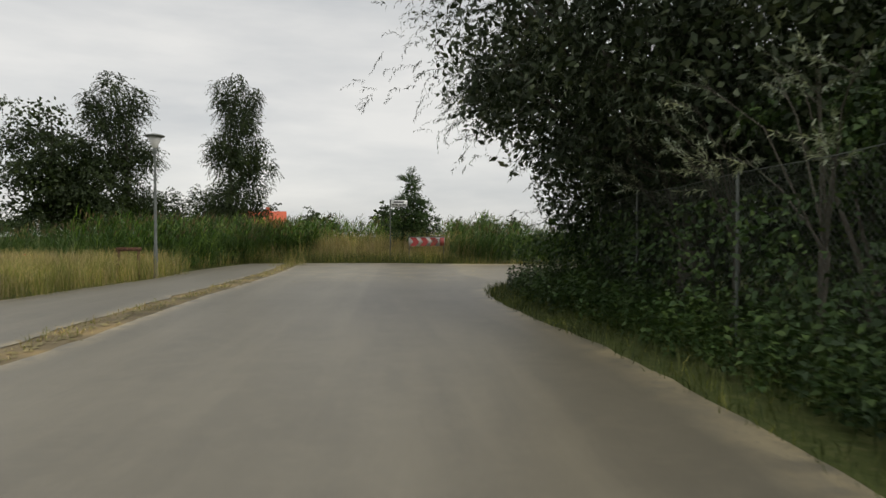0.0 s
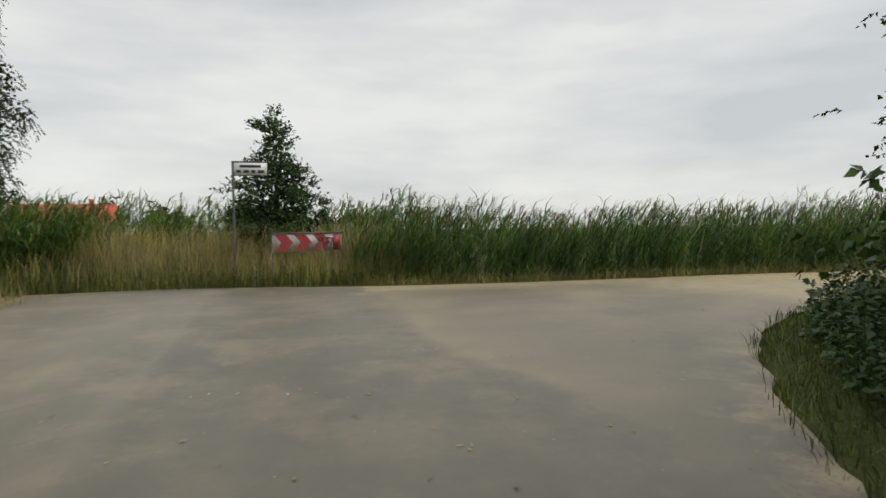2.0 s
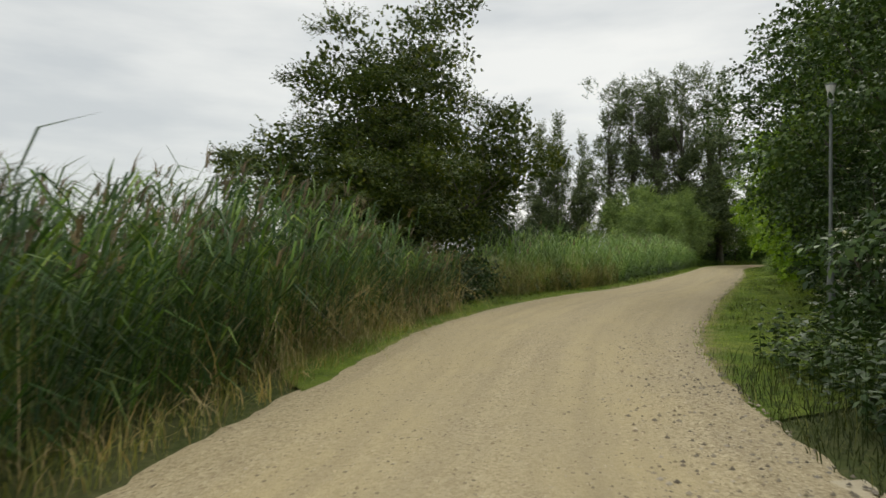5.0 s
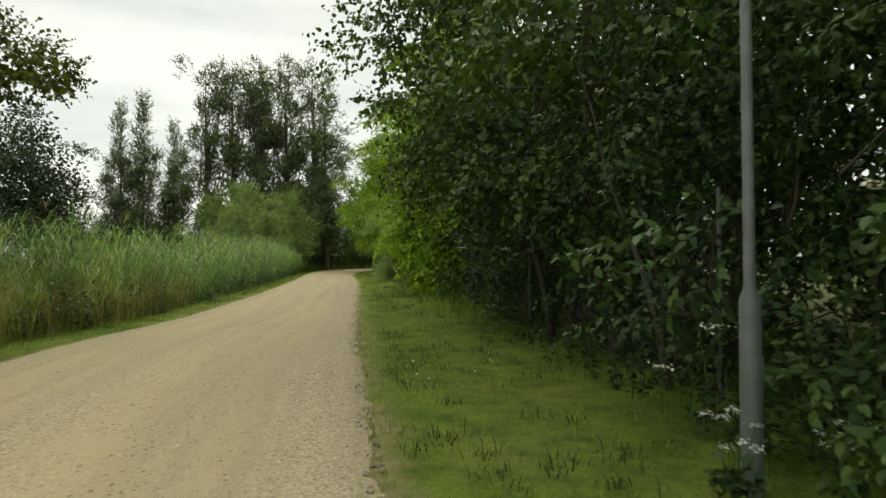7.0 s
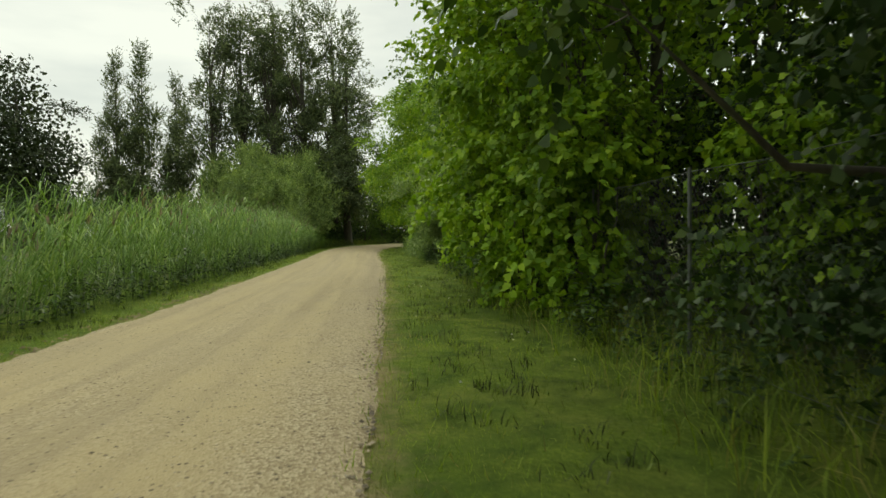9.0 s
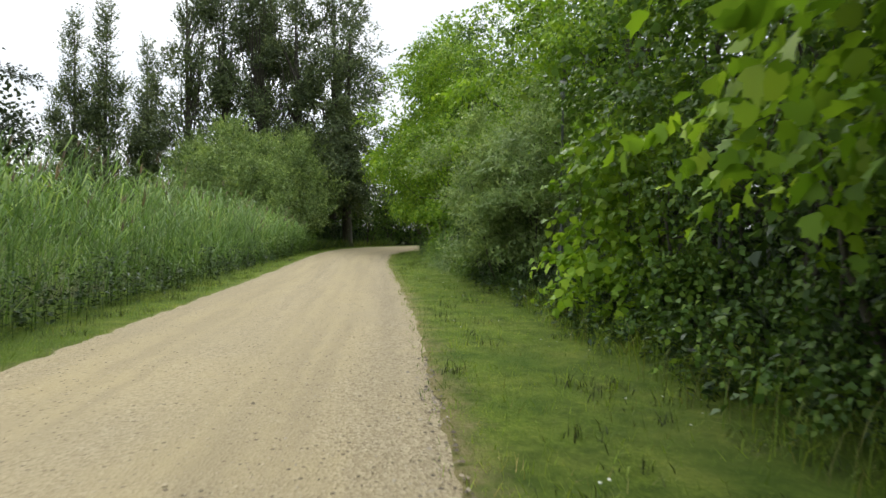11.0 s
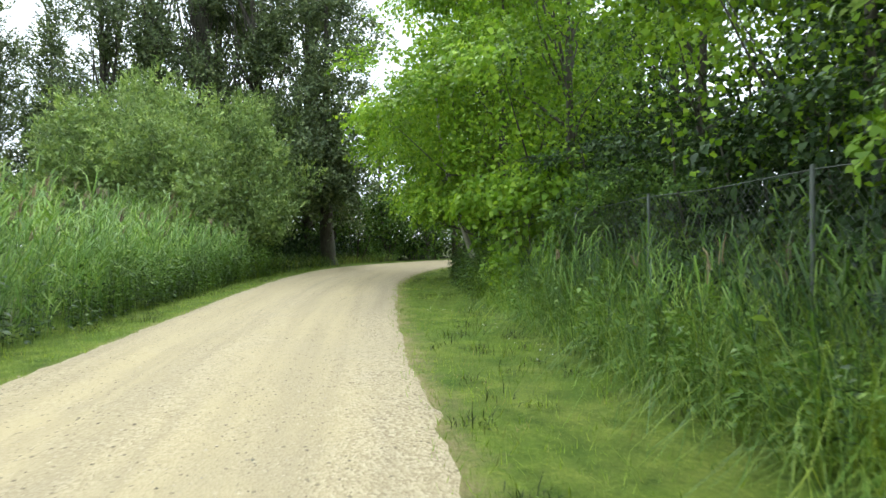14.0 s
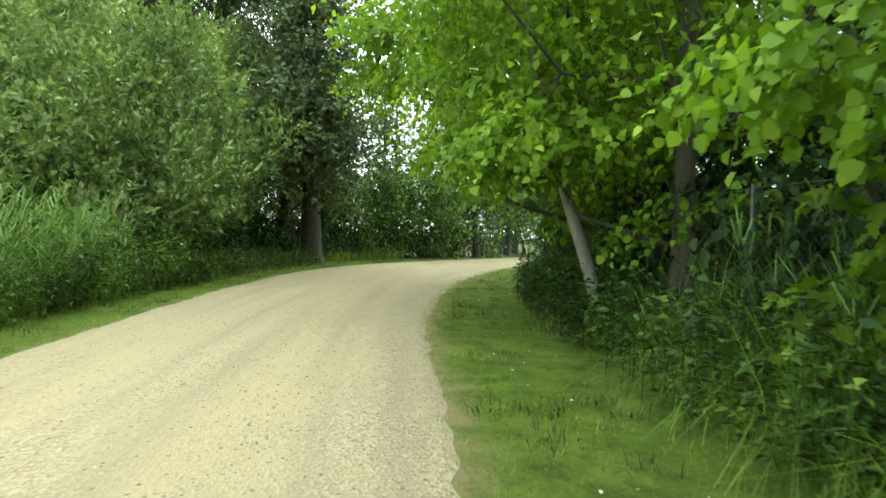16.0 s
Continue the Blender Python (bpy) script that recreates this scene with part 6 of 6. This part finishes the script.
def street_sign(x, y, turn):
    root = thing("street_sign", spot(x, y, turn), "white street name sign with a black border on a steel post", "street sign")
    b = Buffer()
    tube(b, [(0, 0, 0), (0, 0, 3.07)], [0.03, 0.03], 10, 0, True)
    part("post", b, GALVANISED, root, "", True)
    b = Buffer()
    box(b, (0.03, -0.012, 2.72), (0.84, 0.012, 3.05))
    panel = part("panel", b, SIGN_WHITE, root)
    b = Buffer()
    for lo, hi in (((0.03, -0.016, 3.035), (0.84, 0.016, 3.065)), ((0.03, -0.016, 2.71), (0.84, 0.016, 2.722)), ((0.83, -0.016, 2.722), (0.845, 0.016, 3.035))):
        box(b, lo, hi)
    part("frame", b, SIGN_BLACK, panel)
    for z, x0, words in ((2.91, 0.16, (0.52,)), (2.78, 0.09, (0.11, 0.14, 0.11, 0.16))):
        for w in words:
            b = Buffer()
            box(b, (x0, -0.0165, z), (x0 + w, -0.0125, z + 0.07))
            part("text_bar", b, SIGN_BLACK, panel, "black bar of writing")
            x0 += w + 0.05
    return root


street_sign(-2.58, 31.4, 3)


def marker_board(x, y, turn, length=1.85):
    root = thing("marker_board", spot(x, y, turn), "low red and white chevron marker board, scuffed, in the grass", "traffic sign")
    z0, z1 = 0.79, 1.23
    b = Buffer()
    box(b, (0, -0.012, z0), (length, 0.012, z1))
    board = part("board", b, BOARD_WHITE, root)
    b = Buffer()
    box(b, (-0.02, -0.03, z1 - 0.005), (length + 0.02, 0.03, z1 + 0.03))
    part("top_rail", b, GALVANISED, root)
    for px in (0.02, length - 0.02):
        b = Buffer()
        tube(b, [(px, 0.045, 0), (px, 0.045, z1)], [0.03, 0.03], 8, 0, True)
        part("post", b, GALVANISED, root, "", True)
    step, zm = 0.5, (z0 + z1) / 2
    for k in range(3):
        xa = 0.05 + k * step
        b = Buffer()
        w, tip = 0.3, 0.17
        pts = [(xa, z0 + 0.02), (xa + w, z0 + 0.02), (min(xa + w + tip, length), zm), (xa + w, z1 - 0.02), (xa, z1 - 0.02), (xa + tip, zm)]
        v = [(px, -0.0165, pz) for px, pz in pts] + [(px, -0.0125, pz) for px, pz in pts]
        b.add(v, [(0, 1, 2, 5), (5, 2, 3, 4)])
        b.add(v, [(i, i + 6, (i + 1) % 6 + 6, (i + 1) % 6) for i in range(6)])
        part("chevron", b, SIGN_RED, board, "faded red chevron")
    for p0, p1 in (((1.12, 0.9), (1.3, 1.16)), ((1.3, 1.16), (1.36, 0.86)), ((1.42, 0.88), (1.46, 1.14)), ((1.4, 1.12), (1.6, 1.1)), ((1.6, 1.1), (1.52, 0.88)), ((1.15, 1.1), (1.5, 0.98))):
        b = Buffer()
        tube(b, [(p0[0], -0.0175, p0[1]), (p1[0], -0.0175, p1[1])], [0.012, 0.012], 4)
        part("paint_stroke", b, SIGN_BLACK, board, "black spray-paint stroke")
    b = Buffer()
    box(b, (1.6, -0.0165, z0 + 0.02), (length - 0.03, -0.0125, z1 - 0.02))
    part("red_end", b, SIGN_RED, board, "faded red end field")
    return root


marker_board(-1.62, 30.55, 24)


def wire_fence(name, posts, h, label, post_mat, wood=False):
    """Posts with chain-link mesh between them, each bay a mesh of its own."""
    root = thing(name, spot(0, 0), label, "fence")
    for k, (x, y) in enumerate(posts):
        b = Buffer()
        tube(b, [(x, y, 0), (x, y, h * 0.5), (x, y, h + 0.04)], [0.021, 0.02, 0.02], 8, 0, True)
        part("post", b, post_mat, root, "", True)
        if k == 0:
            continue
        a, c = np.array(posts[k - 1]), np.array(posts[k])
        length = float(np.linalg.norm(c - a))
        t = (c - a) / length
        b = Buffer()
        step = 0.085
        sag = 0.03
        for sign in (1, -1):
            for q in np.arange(-h, length + h, step):
                lo, hi = (q, q + h) if sign > 0 else (q + h, q)
                x0, x1 = lo, hi
                z0, z1 = 0.06, h
                def clip(xa, za, xb, zb):
                    if xa < 0:
                        za, xa = za + (zb - za) * (0 - xa) / (xb - xa), 0
                    if xa > length:
                        za, xa = za + (zb - za) * (length - xa) / (xb - xa), length
                    return xa, za
                if max(x0, x1) <= 0.02 or min(x0, x1) >= length - 0.02:
                    continue
                p0, p1 = clip(x0, z0, x1, z1), clip(x1, z1, x0, z0)
                ends = [(a[0] + t[0] * s, a[1] + t[1] * s, z - sag * math.sin(math.pi * s / length) * (z > h * 0.9)) for s, z in (p0, p1)]
                tube(b, ends, [0.0013, 0.0013], 3)
        part("wire_mesh", b, GALVANISED, root)
        for z in (h, 0.1):
            b = Buffer()
            tube(b, [(a[0], a[1], z), ((a[0] + c[0]) / 2, (a[1] + c[1]) / 2, z - sag), (c[0], c[1], z)], [0.004] * 3, 4)
            part("line_wire", b, GALVANISED, root)
    return root


wire_fence("wire_fence", [(3.45, -3.5), (3.4, 0.1), (3.35, 3.7), (3.35, 7.3), (3.3, 10.9), (3.5, 14.2)], 2.0, "chain-link fence on thin steel posts, overgrown with creepers", GALVANISED)
fs = np.arange(R_EDGE.way(23.0), R_EDGE.way(77), 3.0)
wire_fence("wire_fence", [tuple(q) for q in R_EDGE.at(fs, np.full(len(fs), -3.0)).tolist()], 1.85, "chain-link fence half hidden in the roadside hedge", GALVANISED)



def willow_shoots(x, y, seed):
    """Silvery leader shoots of the willow that lean out over the street fence."""
    rng = np.random.default_rng(seed)
    root = thing("willow_sapling", spot(x, y), "young willow with silvery shoots leaning over the fence", "bush")
    wood, crown = Buffer(), Buffer()
    for k in range(9):
        tip = np.array([rng.uniform(-0.9, 0.1), rng.uniform(-0.9, 0.9), rng.uniform(2.0, 3.1)])
        pts = np.array([(0, 0, 0), (0.1, 0.02 * k, 1.1), tip * np.array([0.45, 0.5, 0.82]), tip])
        tube(wood, pts, [0.02, 0.014, 0.008, 0.003], 5)
        for _ in range(3):
            side = tip + np.array([rng.uniform(-0.45, 0.15), rng.uniform(-0.4, 0.4), rng.uniform(-0.25, 0.2)])
            base = pts[2] + (tip - pts[2]) * rng.uniform(0.3, 0.9)
            tube(wood, [base, (base + side) / 2 + np.array([0, 0, 0.04]), side], [0.006, 0.004, 0.002], 4)
            n = 26
            u = np.sort(rng.uniform(0.15, 1.0, n))[:, None]
            p = base + (side - base) * u
            axis = unit((side - base)[None]) * 0.8 + rng.normal(0, 0.45, (n, 3))
            leaves(crown, p, axis, np.array([0, 0, 1.0]) + rng.normal(0, 0.4, (n, 3)), rng.uniform(0.06, 0.11, n), 0.017, LONG)
    part("stem", wood, BARK, root, "", True)
    part("crown", crown, LEAF_SILVER, root, "narrow silvery leaves")


for x, y, seed in [(3.7, 6.3, 1), (3.75, 8.3, 2), (3.8, 10.4, 3)]:
    willow_shoots(x, y, seed)

# creepers and weeds at the street fence
buf = Buffer()
n = 7000
yy = rngr.uniform(-3, 15, n)
zz = rngr.random(n) ** 1.5 * 1.7
p = np.stack([3.3 - rngr.random(n) * 0.5 * (1.4 - zz / 1.7), yy, zz], -1)
p = p[np.array([noise.noise((y * 1.1, z * 1.1, 2)) for _, y, z in p.tolist()]) > -0.25]
leaves(buf, p, rngr.normal(0, 0.6, p.shape) + np.array([-0.6, 0, -0.5]), rngr.normal(0, 0.4, p.shape) + np.array([-0.7, 0, 0.6]), rngr.uniform(0.05, 0.11, len(p)), rngr.uniform(0.04, 0.08, len(p)), OVAL)
tagged(part("creeper", buf, LEAF_SHADED, None, "dark creepers climbing the chain-link fence"), "", "climbing plants", "", "stuff")


def herb_patch(name, xy, lo, hi, label, rng, per=11, leaf=LEAF_NETTLE):
    """Nettles and other leafy herbs: upright stems with pairs of leaves."""
    n = len(xy)
    base = on_ground(xy)
    h = rng.uniform(lo, hi, n)
    buf = Buffer()
    lean = rng.normal(0, 1, (n, 2))
    blades(buf, base, lean, h, 0.01, 0.2, rng, 0, 2)
    s = rng.uniform(0.15, 1.0, (n, per))
    p = base[:, None] + np.stack([0.06 * lean[:, :1] * s, 0.06 * lean[:, 1:] * s, h[:, None] * s], -1)
    ang = rng.uniform(0, 2 * math.pi, (n, per))
    axis = np.stack([np.cos(ang), np.sin(ang), rng.uniform(-0.5, 0.3, (n, per))], -1)
    p, axis = p.reshape(-1, 3), axis.reshape(-1, 3)
    sz = rng.uniform(0.05, 0.12, len(p))
    leaves(buf, p, axis, rng.normal(0, 0.3, p.shape) + np.array([0, 0, 1.0]), sz, sz * 0.55, OVAL)
    return tagged(part(name, buf, leaf, None, label), "", "weeds", "", "stuff")


# these weeds use the darkest leaf: the willow's shade is put into their colour
xy, s, d = scatter(R_EDGE, 5, R_EDGE.way(17), -0.45, -2.8, 44, rngr, 1.2)
herb_patch("weeds", xy, 0.25, 0.8, "nettles and weeds along the street fence", rngr, leaf=LEAF_SHADED)
xy, s, d = scatter(R_EDGE, R_EDGE.way(19), R_EDGE.way(58), -2.1, -4.0, 13, rngr)
herb_patch("weeds", xy, 0.25, 0.9, "nettles and weeds at the foot of the hedge", rngr)
xy, s, d = scatter(R_EDGE, R_EDGE.way(44), R_EDGE.way(59), -1.75, -3.3, 26, rngr, 0.8)
herb_patch("weeds", xy, 0.2, 0.75, "dark nettles in front of the willow bushes", rngr)
xy, s, d = scatter(R_EDGE, R_EDGE.way(56), R_EDGE.way(92), -1.75, -4.2, 19, rngr, 1.3)
herb_patch("weeds", xy, 0.3, 1.0, "nettles and herbs under the trees by the fence", rngr, leaf=LEAF_FRESH_HERB)
xy, s, d = scatter(R_EDGE, R_EDGE.way(69), R_EDGE.way(80), -1.45, -2.6, 40, rngr)
herb_patch("weeds", xy, 0.6, 1.15, "tall nettles round the leaning trunk", rngr)
xy, s, d = scatter(L_EDGE, L_EDGE.way(27), L_EDGE.way(92), 0.7, 1.5, 26, rngr)
herb_patch("weeds", xy, 0.3, 1.05, "weeds and nettles at the foot of the reeds", rngr, 9)
xy, s, d = scatter(L_EDGE, L_EDGE.way(68), L_EDGE.way(84), 0.7, 3.2, 34, rngr)
herb_patch("weeds", xy, 0.7, 1.6, "tall bright nettles and herbs at the end of the reeds", rngr, 16, LEAF_FRESH_HERB)
xy, s, d = scatter(L_EDGE, L_EDGE.way(78), L_EDGE.way(98), 0.9, 4.5, 40, rngr)
grass_patch("tall_grass", xy, 0.4, 0.9, 0.016, [GRASS, TALL_GRASS], "rough grass on the outside of the bend", rngr, 1.0, 3, 0.3)


def make_parsley():
    rng = np.random.default_rng(71)
    root = thing("cow_parsley", Matrix.Identity(4), "cow parsley with flat white flower heads on thin stems", "wildflower", "cow parsley in the verge")
    b = Buffer()
    tops = []
    for k in range(7):
        a, r, h = k * 0.9, rng.uniform(0.05, 0.22), rng.uniform(0.45, 0.8)
        q = np.array([math.cos(a) * r, math.sin(a) * r, h])
        tube(b, [(0, 0, 0.0), q * np.array([0.4, 0.4, 0.55]), q], [0.006, 0.005, 0.003], 4)
        tops.append(q)
    part("stem", b, LEAF_NETTLE, root)
    b = Buffer()
    p = rng.normal(0, 0.09, (60, 3)) * np.array([1, 1, 0.8]) + np.array([0, 0, 0.22])
    leaves(b, p, rng.normal(0, 1, (60, 3)) * np.array([1, 1, 0.4]), np.array([0, 0, 1.0]) + rng.normal(0, 0.4, (60, 3)), 0.1, 0.06, LOBED)
    part("foliage", b, LEAF_NETTLE, root)
    for q in tops:
        b = Buffer()
        m = 30
        e = q + rng.normal(0, 1, (m, 3)) * np.array([0.026, 0.026, 0.012])
        leaves(b, e, rng.normal(0, 1, (m, 3)) * np.array([1, 1, 0.2]), np.array([0, 0, 1.0]) + rng.normal(0, 0.3, (m, 3)), 0.016, 0.016, OVAL)
        tagged(part("flower_head", b, BLOSSOM, root, "flat white flower head"), "", "", "", "stuff")
    return root


KINDS["parsley"] = make_parsley
for x, y, a, s in [(20.42, 22.27, 0, 0.72), (20.2, 21.75, 160, 0.66), (19.75, 21.5, 220, 0.7), (26.2, 29.1, 20, 1.0), (25.0, 29.6, 200, 1.0), (81.5, 12.4, 10, 1.0), (82.4, 12.2, 70, 1.0), (83.2, 11.8, 130, 1.0), (80.7, 12.9, 250, 1.0), (84.2, 11.5, 300, 1.0)]:
    plant("parsley", spot(x, y, a, s))


def poppy(x, y, h):
    root = thing("poppy", spot(x, y), "red poppy in the meadow grass", "wildflower", "poppies in the meadow")
    rng = np.random.default_rng(int(abs(x * 100)))
    b = Buffer()
    tube(b, [(0, 0, 0), (0.01, 0.01, h * 0.6), (0.02, 0, h)], [0.004, 0.003, 0.002], 4)
    part("stem", b, LEAF_NETTLE, root)
    for k in range(4):
        b = Buffer()
        a = k * math.pi / 2
        leaves(b, np.array([(0.02, 0, h)]), np.array([(math.cos(a), math.sin(a), 0.5)]), np.array([(0, 0, 1.0)]), 0.05, 0.06, LONG)
        part("petal", b, POPPY, root)


for x, y, h in [(-9.6, 13.6, 0.75), (-9.9, 14.0, 0.7), (-9.2, 19.6, 0.7), (-9.0, 19.9, 0.62), (-10.6, 16.2, 0.8)]:
    poppy(x, y, h)

# leaning pale trunk at the fence
root = thing("leaning_tree", spot(74.0, 6.25), "leaning tree with a pale bare trunk by the fence", "tree")
b = Buffer()
tube(b, [(0, 0, 0), (0.09, 0.25, 0.9), (0.25, 0.65, 2.2), (0.4, 1.1, 4.0), (0.45, 1.3, 6.0)], [0.12, 0.09, 0.08, 0.06, 0.03], 9)
part("trunk", b, BARK_PALE, root, "pale grey leaning trunk", True)
b = Buffer()
foliage(b, np.random.default_rng(77), [(0.4, 1.3, 5.0, 2.0, 2.0, 1.6), (0.3, 1.0, 3.5, 1.7, 1.7, 0.9), (0.3, 0.8, 2.8, 1.3, 1.3, 0.7)], 1100, 9, 0.5, 0.13, 0.6, OVAL, 2.4, 0.5, 0.4, 0.1, 4.0)
part("crown", b, LEAF_LIME, root)

# big dark trunk at the bend
root = thing("old_poplar", spot(94.3, 6.9), "thick dark poplar trunk at the outside of the bend", "tree")
b = Buffer()
tube(b, [(0, 0, 0), (0.05, 0, 0.5), (0, 0.1, 2.5), (-0.1, 0.1, 6), (0.1, 0, 12), (0, 0, 18)], [0.62, 0.45, 0.4, 0.26, 0.16, 0.08], 12)
part("trunk", b, BARK, root, "", True)
b = Buffer()
foliage(b, np.random.default_rng(78), [(0, 0, 8, 3.4, 3.4, 5.0), (0, 0, 15, 2.8, 2.8, 4.5), (-0.8, 0.3, 4.6, 2.6, 2.6, 1.9), (-1.9, 0.5, 6.4, 2.0, 2.0, 2.6), (-1.6, 0.2, 10.0, 2.0, 2.0, 3.0)], 4200, 8, 0.8, 0.19, 0.75, OVAL, 2.0, 0.6, 0.1, 0.3, 9.0, -0.4, bough=0.6)
part("crown", b, LEAF_POPLAR, root)


def farmhouse(x, y, turn):
    root = thing("farmhouse", spot(x, y, turn), "low farmhouse with a bright red tiled roof beyond the marsh", "house")
    b = Buffer()
    box(b, (-7, -4, 0), (7, 4, 2.9))
    wall = part("wall", b, WALL_PALE, root)
    b = Buffer()
    v = [(-7.6, -4.6, 2.7), (7.6, -4.6, 2.7), (7.6, 0, 6.3), (-7.6, 0, 6.3), (-7.6, 4.6, 2.7), (7.6, 4.6, 2.7)]
    lo = [(p[0], p[1], p[2] - 0.2) for p in v]
    b.add(v + lo, [(0, 1, 2, 3), (3, 2, 5, 4), (7, 6, 9, 8), (8, 9, 10, 11), (0, 6, 7, 1), (4, 5, 11, 10), (0, 3, 9, 6), (3, 4, 10, 9), (1, 7, 8, 2), (2, 8, 11, 5)])
    b.add([(-7, -4, 2.9), (-7, 4, 2.9), (-7, 0, 6.0), (7, -4, 2.9), (7, 4, 2.9), (7, 0, 6.0)], [(0, 2, 1), (3, 4, 5)])
    roof = part("roof", b, ROOF_RED, root)
    b = Buffer()
    box(b, (3.6, -0.4, 5.8), (4.3, 0.4, 7.1))
    part("chimney", b, ROOF_RED, roof)
    for k in range(4):
        b = Buffer()
        box(b, (-6.0 + 3.4 * k, -4.06, 0.9), (-4.8 + 3.4 * k, -3.98, 2.1))
        part("window", b, GLASS_DARK, root)
    return root


farmhouse(-39.2, 128.6, 12)
